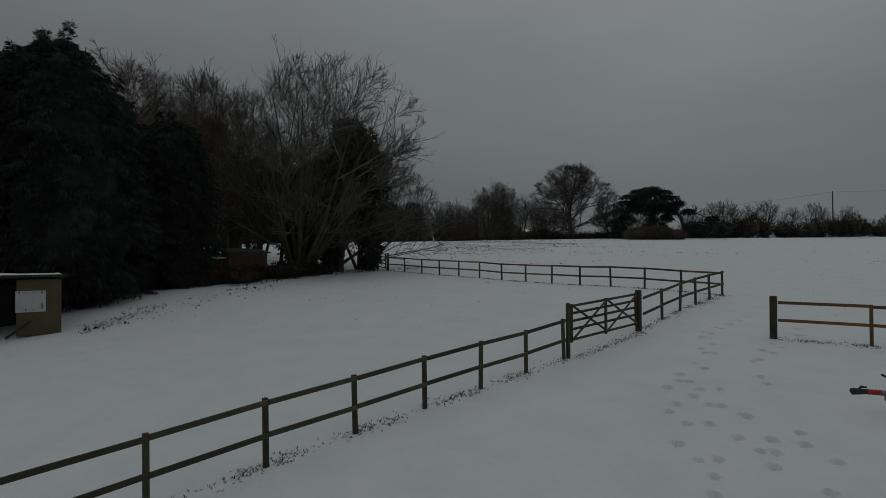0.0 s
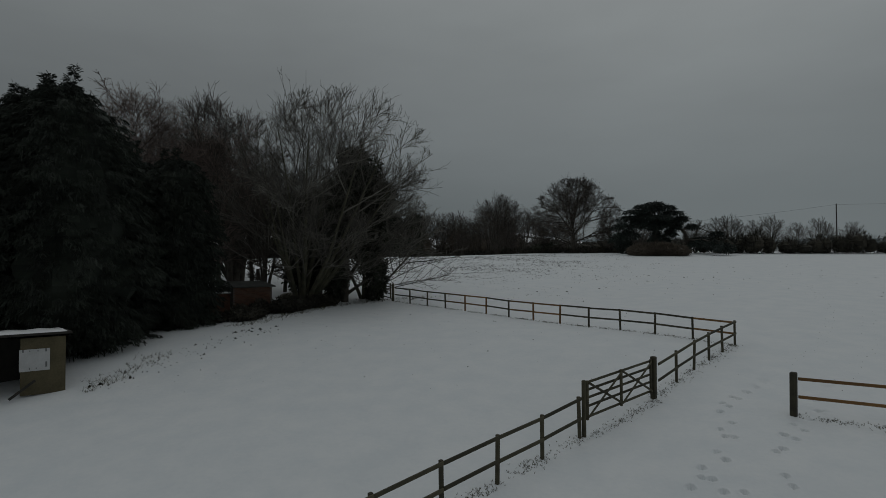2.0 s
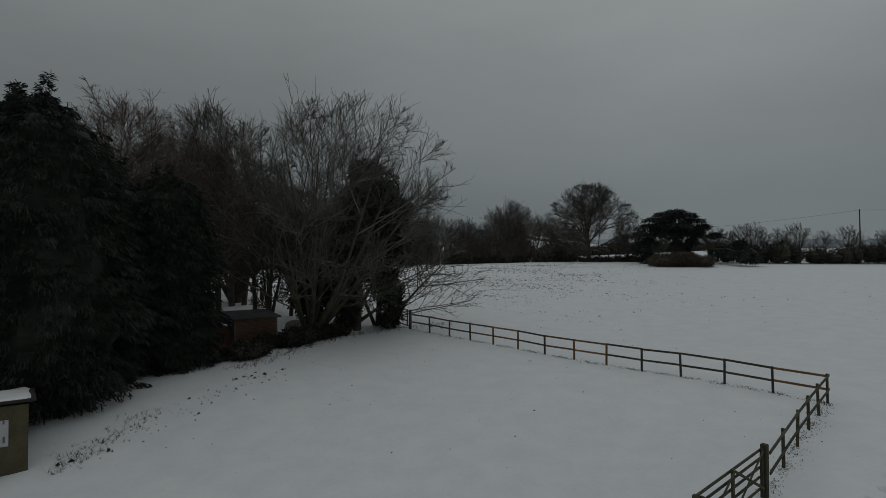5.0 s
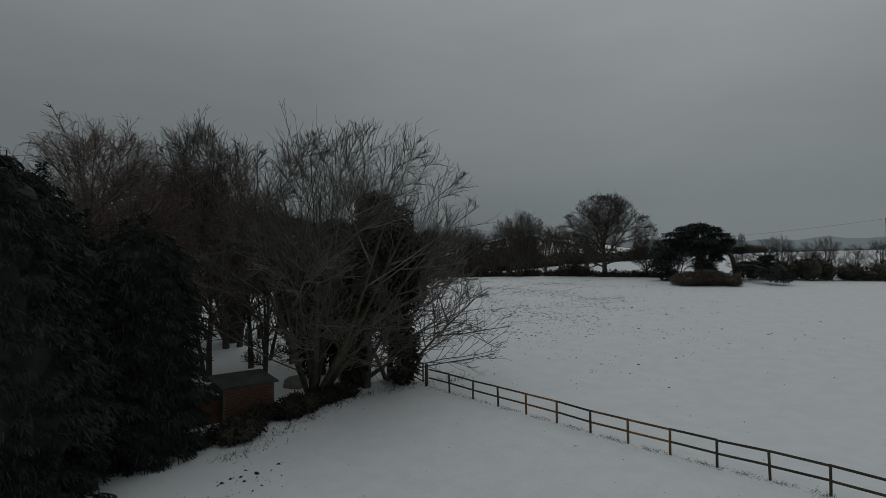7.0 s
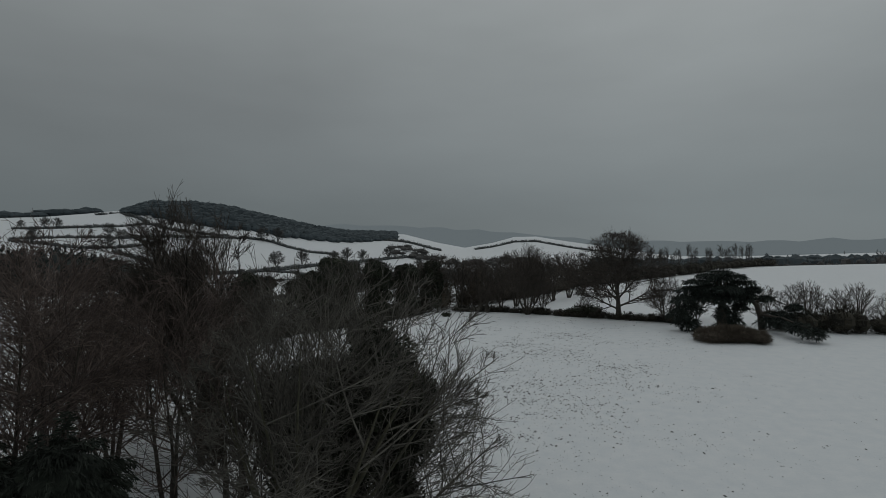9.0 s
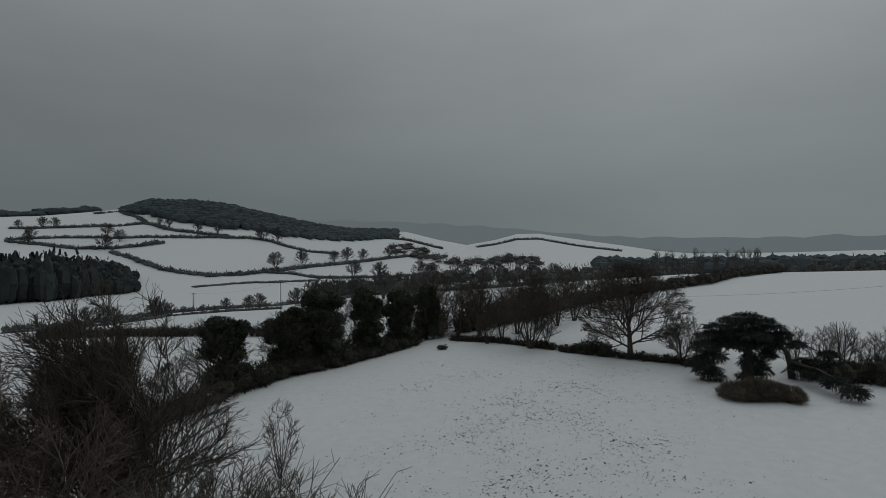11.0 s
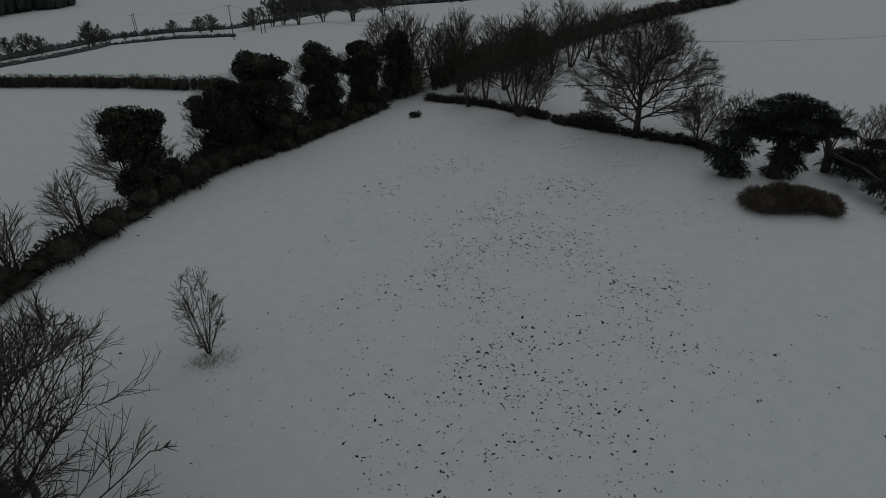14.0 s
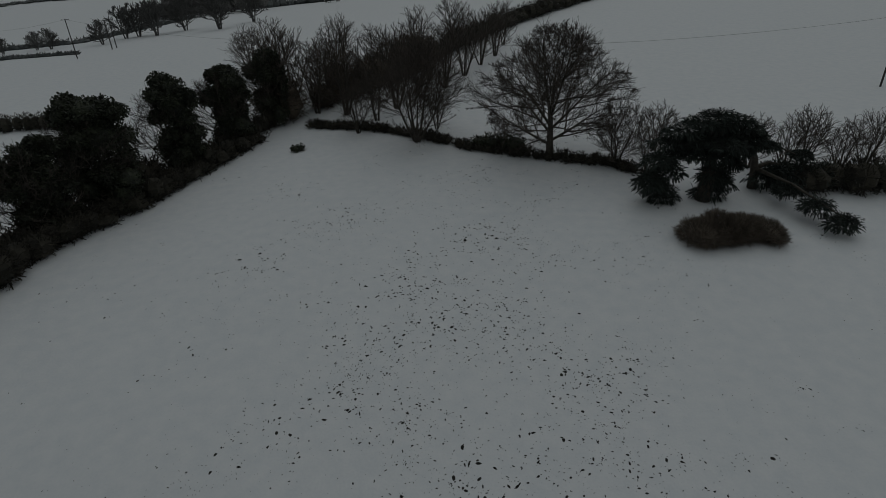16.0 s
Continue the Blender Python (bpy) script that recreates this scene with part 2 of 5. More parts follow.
CREST_AZ = (-0.9, -0.723, -0.692, -0.658, -0.624, -0.587, -0.542, -0.486, -0.428, -0.385, -0.341, -0.286, -0.23, -0.172, -0.133, -0.075, -0.026, 0.023, 0.062, 0.1, 0.157, 0.23, 0.301, 0.359, 0.474, 0.586)
CREST_UP = (0.059199999999999996, 0.0622, 0.0647, 0.0689, 0.0732, 0.0759, 0.0856, 0.0862, 0.0813, 0.0711, 0.0622, 0.0529, 0.047, 0.0466, 0.0453, 0.0302, 0.0208, 0.0288, 0.0387, 0.039, 0.0294, 0.0177, 0.0055, 0.002, 0.0029, 0.0042)


def ground_height(x, y):
    x, y = np.asarray(x, float), np.asarray(y, float)
    d, bx, by = edge_distance(x, y)
    at_edge = field_height(bx, by)
    drop = np.clip(d, 0, None)
    valley = at_edge - 0.6 * smooth(0, 6, drop) - (at_edge + 4.0) * smooth(10, 260, drop)
    z = np.where(d > 0, valley, field_height(x, y))
    r, az = np.hypot(x, y - 26), np.arctan2(x, y - 26)
    # far hillsides: crest height as a slope seen from the field, by bearing
    lift = np.interp(az, CREST_AZ, CREST_UP)
    r1 = np.interp(az, (-0.36, -0.06, 0.3), (1080, 1500, 2000))
    r0 = np.interp(az, (-0.4, -0.06, 0.3), (470, 560, 700))
    hill = smooth(0, 1, (r - r0) / (r1 - r0)) * (lift * r1 + 27)
    hill = hill + 1.5 * np.sin(x / 130 + 1.0) * np.sin(y / 170) * smooth(500, 800, r)
    fade = smooth(r0 - 120, r0 + 60, r)
    z = z * (1 - fade) + (hill - 4.0) * fade
    z = z + 0.05 * np.sin(x * 0.31 + 2 * np.sin(y * 0.13)) * np.sin(y * 0.27) * (1 - smooth(150, 300, r))
    return z
# ---- mesh helpers ----
def mesh_of(name, verts, faces, mat, smooth_shade=False):
    me = bpy.data.meshes.new(name)
    me.from_pydata([tuple(v) for v in verts], [], [tuple(f) for f in faces])
    me.materials.append(mat)
    if smooth_shade:
        me.polygons.foreach_set("use_smooth", [True] * len(me.polygons))
    me.update()
    return me


def soup(name, quads, mat):
    """One mesh of loose four-cornered pieces, given as an array n x 4 x 3."""
    q = np.asarray(quads, float)
    me = bpy.data.meshes.new(name)
    n = len(q)
    me.vertices.add(4 * n), me.loops.add(4 * n), me.polygons.add(n)
    me.vertices.foreach_set("co", q.reshape(-1))
    me.loops.foreach_set("vertex_index", np.arange(4 * n, dtype=np.int32))
    me.polygons.foreach_set("loop_start", np.arange(0, 4 * n, 4, dtype=np.int32))
    me.materials.append(mat)
    me.update(calc_edges=True)
    return me


def thing(name, label, category, group="", kind="", at=(0, 0, 0), turn=0.0):
    ob = new(name)
    ob.empty_display_size = 0.2
    ob.matrix_basis = pose(*at, 0, 0, turn)
    return tagged(ob, label, category, group, kind)


def part(name, me, parent, label="", m=None):
    ob = new(name, me)
    ob.parent = parent
    if m is not None:
        ob.matrix_basis = m
    if label:
        ob["label"] = label
    return ob


def box_mesh(name, size, mat, bevel=0.006, taper=1.0):
    """A slightly eased box on its base centre; taper narrows the top."""
    bm = bmesh.new()
    bmesh.ops.create_cube(bm, size=1.0)
    for v in bm.verts:
        k = taper if v.co.z > 0 else 1.0
        v.co = Vector((v.co.x * size[0] * k, v.co.y * size[1] * k, (v.co.z + 0.5) * size[2]))
    if bevel:
        bmesh.ops.bevel(bm, geom=bm.edges[:], offset=bevel, segments=1, affect="EDGES")
    me = bpy.data.meshes.new(name)
    bm.to_mesh(me), bm.free()
    me.materials.append(mat)
    return me


class Tubes:
    """Collects tapered tubes along polylines into one mesh."""

    def __init__(self):
        self.v, self.f, self.n = [], [], 0

    def add(self, pts, radii, sides):
        pts = np.asarray(pts, float)
        d = np.gradient(pts, axis=0)
        d /= np.linalg.norm(d, axis=1)[:, None] + 1e-9
        ref = np.where(np.abs(d[:, 2:3]) > 0.9, np.array([[1.0, 0, 0]]), np.array([[0, 0, 1.0]]))
        a = np.cross(d, ref)
        a /= np.linalg.norm(a, axis=1)[:, None] + 1e-9
        b = np.cross(d, a)
        ang = np.arange(sides) * 2 * np.pi / sides
        ring = pts[:, None] + np.asarray(radii)[:, None, None] * (np.cos(ang)[None, :, None] * a[:, None] + np.sin(ang)[None, :, None] * b[:, None])
        self.v.append(ring.reshape(-1, 3))
        k, j = len(pts), np.arange(sides)
        for i in range(k - 1):
            lo, hi = self.n + i * sides, self.n + (i + 1) * sides
            self.f.append(np.stack([lo + j, lo + (j + 1) % sides, hi + (j + 1) % sides, hi + j], 1))
        self.n += k * sides

    def mesh(self, name, mat):
        v, f = np.concatenate(self.v), np.concatenate(self.f)
        me = bpy.data.meshes.new(name)
        me.vertices.add(len(v)), me.loops.add(4 * len(f)), me.polygons.add(len(f))
        me.vertices.foreach_set("co", v.reshape(-1))
        me.loops.foreach_set("vertex_index", f.reshape(-1).astype(np.int32))
        me.polygons.foreach_set("loop_start", np.arange(0, 4 * len(f), 4, dtype=np.int32))
        me.polygons.foreach_set("use_smooth", np.ones(len(f), bool))
        me.materials.append(mat)
        me.update(calc_edges=True)
        return me


def unit(v):
    return v / (np.linalg.norm(v) + 1e-9)


def tube_batch(name, P, R, sides, mat):
    """Many tapered tubes of equal point count: P is n x k x 3, R is n x k."""
    P, R = np.asarray(P, float), np.asarray(R, float)
    n, k, _ = P.shape
    d = np.gradient(P, axis=1)
    d /= np.linalg.norm(d, axis=2)[..., None] + 1e-9
    ref = np.where(np.abs(d[..., 2:3]) > 0.9, np.array([1.0, 0, 0]), np.array([0, 0, 1.0]))
    a = np.cross(d, ref)
    a /= np.linalg.norm(a, axis=2)[..., None] + 1e-9
    b = np.cross(d, a)
    ang = np.arange(sides) * 2 * np.pi / sides
    v = P[:, :, None] + R[:, :, None, None] * (np.cos(ang)[:, None] * a[:, :, None] + np.sin(ang)[:, None] * b[:, :, None])
    idx = np.arange(n * k * sides).reshape(n, k, sides)
    nx = np.roll(idx, -1, axis=2)
    f = np.stack([idx[:, :-1], nx[:, :-1], nx[:, 1:], idx[:, 1:]], -1).reshape(-1, 4)
    return v.reshape(-1, 3), f


def joined(name, pieces, mat):
    """One mesh from (verts, quads) pieces."""
    vs, fs, n = [], [], 0
    for v, f in pieces:
        vs.append(v), fs.append(f + n)
        n += len(v)
    v, f = np.concatenate(vs), np.concatenate(fs)
    me = bpy.data.meshes.new(name)
    me.vertices.add(len(v)), me.loops.add(4 * len(f)), me.polygons.add(len(f))
    me.vertices.foreach_set("co", v.reshape(-1))
    me.loops.foreach_set("vertex_index", f.reshape(-1).astype(np.int32))
    me.polygons.foreach_set("loop_start", np.arange(0, 4 * len(f), 4, dtype=np.int32))
    me.polygons.foreach_set("use_smooth", np.ones(len(f), bool))
    me.materials.append(mat)
    me.update(calc_edges=True)
    return me


DOME = ((0, 0.35), (0.25, 0.8), (0.5, 1.0), (0.75, 0.82), (0.92, 0.45), (1, 0.12))
FAN = ((0, 0.12), (0.3, 0.5), (0.6, 0.9), (0.8, 0.95), (0.93, 0.65), (1, 0.3))


def bare_tree(name, label, x, y, height, seed, radius, tips=1500, low=0.15, stems=1, trunk_r=0.2, twig=0.012, bark=None, twigs=None, group="bare trees",
              shift=(0, 0), profile=DOME, spur=0.55, droop=0.0, rise=0.10):
    """A leafless tree grown outwards: leaders, limbs, branches, shoots and spurs, each bounded by a lumpy crown of the given height, radius and profile."""
    rng = np.random.RandomState(seed)
    f = lumpy(seed + 3)
    hp, rp = [p[0] for p in profile], [p[1] for p in profile]
    up = np.array([0, 0, 1.0])

    def outside(p):
        h = (p[..., 2] / height - low * 0.6) / (1 - low * 0.6)
        k = np.clip(p[..., 2] / height, 0, 1)
        qx, qy = p[..., 0] - shift[0] * k, p[..., 1] - shift[1] * k
        d = np.stack([qx / radius, qy / radius, h * 2 - 1], -1)
        lim = radius * np.interp(h, hp, rp, left=0.0, right=0.0) * (1 + 0.30 * f(d * 1.6))
        lim = np.where(p[..., 2] < low * height, radius * 0.6, lim)
        return (np.hypot(qx, qy) > lim) | (h > 1) | (p[..., 2] < 0.4)

    def reach(p, d, most):
        """How far a branch from p along d may run before it leaves the crown."""
        s = np.linspace(0.08, 1, 14)
        q = p[:, None] + d[:, None] * (most[:, None] * s)[..., None]
        q[..., 2] += rise * 1.2 * (s ** 2)[None] * most[:, None]
        out = outside(q)
        i = np.where(out.any(1), out.argmax(1), 13)
        return most * s[i]

    def grow(p, d, L, r0, r1, k, wander, lift):
        P, D = [p], d
        for j in range(k - 1):
            D = D + rng.normal(0, wander, D.shape) + up * lift
            D = D / np.linalg.norm(D, axis=1)[:, None]
            P.append(P[-1] + D * (L / (k - 1))[:, None])
        w = np.linspace(0, 1, k)
        return np.stack(P, 1), r0[:, None] * (1 - w) + r1[:, None] * w

    def children(P, R, n, t0, angle, ratio, shrink):
        """n side branches on each line, starting past t0, leaning off by about angle."""
        m, k, _ = P.shape
        t = t0 + (1 - t0) * (np.arange(n)[None] + rng.uniform(0, 1, (m, n))) / n
        u = t * (k - 1) * 0.999
        i = u.astype(int)
        w = (u - i)[..., None]
        row = np.arange(m)[:, None]
        a, b = P[row, i], P[row, i + 1]
        r = (R[row, i] * (1 - w[..., 0]) + R[row, i + 1] * w[..., 0])
        ax = b - a
        ax = ax / (np.linalg.norm(ax, axis=2)[..., None] + 1e-9)
        side = np.cross(ax, rng.normal(0, 1, ax.shape))
        side = side / (np.linalg.norm(side, axis=2)[..., None] + 1e-9)
        an = np.radians(angle) * rng.uniform(0.65, 1.3, (m, n, 1))
        d = ax * np.cos(an) + side * np.sin(an)
        d[..., 2] += np.where(d[..., 2] < 0, 0.2, 0.0)
        L = np.linalg.norm(P[:, -1] - P[:, 0], axis=1)[:, None] * ratio * (1 - shrink * t) * rng.uniform(0.6, 1.25, (m, n))
        d = d / np.linalg.norm(d, axis=2)[..., None]
        return (a + (b - a) * w).reshape(-1, 3), d.reshape(-1, 3), L.reshape(-1), (r * 0.72).reshape(-1)

    lead = stems if stems > 2 else 10
    fork = height * low * (0.75 if stems <= 2 else 0.3)
    trunk = []
    az = np.arange(lead) * 6.283 / lead + rng.uniform(-0.5, 0.5, lead) + rng.uniform(0, 6)
    lean = np.arctan(radius * 0.95 / height) * rng.uniform(0.4, 1.3, lead)
    lean[0] *= 0.25
    if stems <= 2:
        lean = np.radians(np.linspace(8, 74, lead) + rng.uniform(-9, 6, lead))
        az = np.arange(lead) * 2.4 + rng.uniform(-0.3, 0.3, lead)
    d = np.stack([np.sin(lean) * np.cos(az) + shift[0] / height, np.sin(lean) * np.sin(az) + shift[1] / height, np.cos(lean)], -1)
    d /= np.linalg.norm(d, axis=1)[:, None]
    if stems <= 2:
        tp, tr = grow(np.array([[0.0, 0, -0.2]]), up[None] + rng.normal(0, 0.03, (1, 3)), np.array([fork + 0.3 * height]), np.array([trunk_r * 1.25]), np.array([trunk_r * 0.6]), 9, 0.02, 0.0)
        trunk.append(tube_batch("", tp, tr, 9, None))
        at = np.linspace(8, 2.6, lead)
        i = np.minimum(at.astype(int), 7)
        p = tp[0, i] + (tp[0, i + 1] - tp[0, i]) * (at - i)[:, None]
        r = trunk_r * np.linspace(0.44, 0.46, lead)
    else:
        p = np.stack([trunk_r * 1.1 * np.cos(az), trunk_r * 1.1 * np.sin(az), np.full(lead, -0.2)], -1)
        r = trunk_r * rng.uniform(0.7, 1.1, lead)
    most = np.full(lead, height * 1.05 - (fork if stems <= 2 else 0))
    L = reach(p + up * fork * (stems > 2), d, most) * rng.uniform(0.82, 0.96, lead)
    P0, R0 = grow(p, d, L, r, np.maximum(r * 0.07, twig * 1.2), 9, 0.035, 0.010)
    n1 = int(np.clip((120 if stems <= 2 else 70 if tips > 600 else 50 if tips > 100 else 20) / lead, 5, 16))
    n2 = 8 if tips > 600 else 6 if tips > 100 else 4
    n3 = int(np.clip(tips * 1.45 / (lead * n1 * n2), 1, 11))
    q, d, L, r = children(P0, R0, n1, max(0.12, low * (0.3 if stems <= 2 else 0.9)), 52, 0.95, 0.5)
    L = np.maximum(L, radius * 0.45)
    L = np.maximum(0.3, reach(q, d, L) * rng.uniform(0.85, 1.0, len(L)))
    r = np.clip(r, twig * 1.8, trunk_r * 0.26)
    P1, R1 = grow(q, d, L, r, np.full(len(r), twig * 1.25), 6, 0.06, rise * 0.5)
    pieces = [tube_batch("", P1, R1, 4, None)]
    q, d, L, r = children(P1, R1, n2, 0.2, 40, 0.6, 0.35)
    L = np.maximum(0.25, reach(q, d, L) * rng.uniform(0.8, 1.05, len(L)))
    P2, R2 = grow(q, d, L, np.clip(r, twig * 1.1, twig * 2), np.full(len(r), twig * 0.9), 4, 0.08, rise * (0.8 - 2 * droop))
    pieces.append(tube_batch("", P2, R2, 3, None))
    q, d, L, r = children(P2, R2, n3, 0.2, 38, 0.62, 0.25)
    L = np.clip(L, 0.25, 2.6)
    P3, R3 = grow(q, d, L, np.full(len(r), twig), np.full(len(r), twig * 0.6), 3, 0.13, rise - 0.6 * droop)
    pieces.append(tube_batch("", P3, R3, 3, None))
    q, d, L, r = children(P3, R3, 1, 0.3, 48, 0.5, 0.2)
    L = np.clip(L, 0.1, spur)
    d[:, 2] += 0.1 - droop
    P4, R4 = grow(q, d / np.linalg.norm(d, axis=1)[:, None], L, np.full(len(r), twig * 0.75), np.full(len(r), twig * 0.45), 2, 0.0, 0.0)
    pieces.append(tube_batch("", P4, R4, 3, None))
    ob = thing(name, label, "tree", group, at=(x, y, float(ground_height(x, y))))
    if trunk:
        part("trunk", joined("trunk", trunk, bark or M_BARK), ob)
    for j in range(lead):
        part("stem" if stems > 2 else "limb", joined("stem", [tube_batch("", P0[j:j + 1], R0[j:j + 1], 7, None)], bark or M_BARK), ob)
    part("crown", joined("crown", pieces, twigs or M_TWIG), ob)
    return ob


def lumpy(seed, n=18):
    """A smooth random bumpiness over directions."""
    rng = np.random.RandomState(seed)
    w = rng.normal(0, 1, (n, 3)) * rng.uniform(1.5, 5.0, (n, 1))
    ph = rng.uniform(0, 6.28, n)

    def f(d):
        return np.sin(d @ w.T + ph).mean(-1) * 1.6

    return f


def leaf_blob(center, radii, count, size, seed, droop=0.3, aspect=2.2, inner=0.72, bump=0.25, flat=0.0):
    """Loose leaves on and just inside a lumpy ellipsoid, hanging outwards and down, over a darker lumpy core."""
    rng = np.random.RandomState(seed)
    f = lumpy(seed + 1)
    d = rng.normal(0, 1, (count, 3))
    d /= np.linalg.norm(d, axis=1)[:, None]
    depth = rng.uniform(inner, 1.04, count) ** 0.7
    R = np.asarray(radii, float)
    p = np.asarray(center) + d * R * (depth * (1 + bump * f(d)))[:, None]
    out = d + rng.normal(0, 0.45, (count, 3))
    out[:, 2] -= droop
    out[:, 2] *= 1 - flat
    out /= np.linalg.norm(out, axis=1)[:, None]
    side = np.cross(out, rng.normal(0, 1, (count, 3)))
    side /= np.linalg.norm(side, axis=1)[:, None]
    L = size * rng.uniform(0.6, 1.4, count)[:, None]
    W = L / aspect
    q = np.stack([p - side * W * 0.5, p + side * W * 0.5, p + out * L + side * W * 0.32, p + out * L - side * W * 0.32], 1)
    return q


def core_blob(center, radii, seed, bump=0.25, scale=0.8, rings=9, sides=14):
    """The closed lumpy core under a crown of leaves, as loose quads."""
    f = lumpy(seed + 1)
    th = np.linspace(0, np.pi, rings)
    ph = np.linspace(0, 2 * np.pi, sides + 1)
    d = np.stack([np.sin(th)[:, None] * np.cos(ph), np.sin(th)[:, None] * np.sin(ph), np.cos(th)[:, None] + 0 * ph], -1)
    p = np.asarray(center) + d * np.asarray(radii) * scale * (1 + bump * f(d.reshape(-1, 3)).reshape(rings, -1, 1))
    return np.stack([p[:-1, :-1], p[1:, :-1], p[1:, 1:], p[:-1, 1:]], 2).reshape(-1, 4, 3)


def snow_on(quads, top, frac, seed, lift=0.03):
    """A share of the leaves that lie high and level, lifted: settled snow."""
    rng = np.random.RandomState(seed)
    c = quads.mean(1)
    pick = (c[:, 2] > top) & (rng.uniform(0, 1, len(c)) < frac)
    return quads[pick] + np.array([0, 0, lift])
# ---- ground sheet with tracks ----
def spaced(lo, hi, fine_lo, fine_hi, step, growth, cap=55.0):
    mid = list(np.arange(fine_lo, fine_hi + step * 0.5, step))
    up, s = [mid[-1]], step
    while up[-1] < hi:
        s = min(s * growth, cap)
        up.append(up[-1] + s)
    dn, s = [mid[0]], step
    while dn[-1] > lo:
        s = min(s * growth, cap)
        dn.append(dn[-1] - s)
    return np.array(dn[:0:-1] + mid + up[1:])


def footprints():
    """Walkers' tracks through the gap between gate and rail, heading up the field: x, y, size."""
    rng = np.random.RandomState(4)
    prints = [(x, y, rng.uniform(0.9, 1.15)) for x, y in (
        (5.2, 13.5), (5.0, 13.0), (4.6, 12.6), (4.4, 11.5), (4.1, 11.1), (4.2, 10.4), (3.7, 9.5), (3.8, 8.8), (3.8, 8.2), (4.1, 8.8), (4.6, 10.3), (5.0, 11.3), (4.8, 9.6), (4.9, 11.9), (5.6, 12.2), (5.2, 12.3), (6.6, 15.7), (6.5, 15.2),
        (5.9, 14.3), (5.9, 13.8), (5.2, 12.9), (5.3, 9.4), (5.1, 8.9), (4.8, 8.4), (4.9, 9.0), (5.9, 9.6), (5.7, 9.1), (5.8, 8.4), (5.4, 10.6), (5.4, 10.5), (7.1, 16.1), (6.7, 15.1), (7.2, 17.1), (6.8, 12.8), (6.7, 12.3), (5.2, 11.2), (7.5, 14.2))]
    for (x0, y0), (x1, y1), n, wob in (((7.2, 17.1), (15.9, 26.6), 30, 0.3), ((15.9, 26.6), (21.6, 35.0), 22, 0.4), ((21.6, 35.0), (29.0, 50.5), 26, 0.5), ((7.5, 14.2), (17.4, 25.6), 30, 0.5), ((17.4, 25.6), (24.0, 35.6), 20, 0.6), ((3.6, 5.0), (3.8, 8.0), 7, 0.4), ((4.4, 5.2), (5.0, 8.0), 6, 0.5)):
        for i in range(n):
            t = (i + rng.uniform(-0.2, 0.2)) / n
            prints.append((x0 + (x1 - x0) * t + (0.5 if i % 2 else -0.5) * wob + rng.normal(0, 0.06), y0 + (y1 - y0) * t + rng.normal(0, 0.08), rng.uniform(0.8, 1.15)))
    return prints


gx = spaced(-3400, 3400, 2.6, 8.8, 0.055, 1.09)
gy = spaced(-600, 4200, 5.0, 18.0, 0.055, 1.09)
GX, GY = np.meshgrid(gx, gy)
GZ = ground_height(GX, GY)
for fx, fy, k in footprints():
    if 2.2 < fx < 12 and 4.8 < fy < 26:
        i0, i1 = np.searchsorted(gx, (fx - 0.4, fx + 0.4))
        j0, j1 = np.searchsorted(gy, (fy - 0.4, fy + 0.4))
        dd = np.hypot((GX[j0:j1, i0:i1] - fx) / 0.07, (GY[j0:j1, i0:i1] - fy) / 0.11) / k
        GZ[j0:j1, i0:i1] += -0.15 * (1 - smooth(0.75, 1.15, dd)) + 0.025 * np.exp(-((dd - 1.45) / 0.3) ** 2)
nx, ny = len(gx), len(gy)
idx = np.arange(nx * ny).reshape(ny, nx)
gf = np.stack([idx[:-1, :-1], idx[:-1, 1:], idx[1:, 1:], idx[1:, :-1]], -1).reshape(-1, 4)
g_me = bpy.data.meshes.new("ground")
g_me.vertices.add(nx * ny), g_me.loops.add(4 * len(gf)), g_me.polygons.add(len(gf))
g_me.vertices.foreach_set("co", np.stack([GX, GY, GZ], -1).reshape(-1))
g_me.loops.foreach_set("vertex_index", gf.reshape(-1).astype(np.int32))
g_me.polygons.foreach_set("loop_start", np.arange(0, 4 * len(gf), 4, dtype=np.int32))
g_me.polygons.foreach_set("use_smooth", np.ones(len(gf), bool))
g_me.materials.append(M_SNOW)
g_me.update(calc_edges=True)
tagged(new("ground", g_me), "snow-covered sloping pasture with footprints and far white fields", "ground", kind="structure")


def gz(x, y):
    return float(ground_height(x, y))
# ---- fences and gates ----
POST_OLD = box_mesh("post", (0.085, 0.085, 1.3), M_WOOD_OLD, 0.008)
POST_NEW = box_mesh("post", (0.085, 0.085, 1.3), M_WOOD_NEW, 0.008)
POST_BIG = box_mesh("gatepost", (0.17, 0.17, 1.55), M_WOOD_OLD, 0.02)
RAIL_OLD = box_mesh("rail", (1.0, 0.04, 0.09), M_WOOD_OLD, 0.006)
RAIL_NEW = box_mesh("rail", (1.0, 0.04, 0.09), M_WOOD_NEW, 0.006)


def beam(me, parent, name, a, b, label=""):
    """A one metre long bar stretched between two places."""
    a, b = Vector(a), Vector(b)
    d = b - a
    ry = -math.degrees(math.atan2(d.z, math.hypot(d.x, d.y)))
    rz = math.degrees(math.atan2(d.y, d.x))
    m = pose(*((a + b) / 2), 0, ry, rz) @ Matrix.Diagonal((d.length, 1, 1, 1))
    return part(name, me, parent, label, m)


def along(line, n):
    """n + 1 places at even steps along a line of places."""
    line = [Vector(p) for p in line]
    run = [0.0]
    for p, q in zip(line, line[1:]):
        run.append(run[-1] + (q - p).length)
    out = []
    for i in range(n + 1):
        d, k = run[-1] * i / n, 0
        while k < len(line) - 2 and run[k + 1] < d:
            k += 1
        out.append(line[k].lerp(line[k + 1], (d - run[k]) / (run[k + 1] - run[k])))
    return out


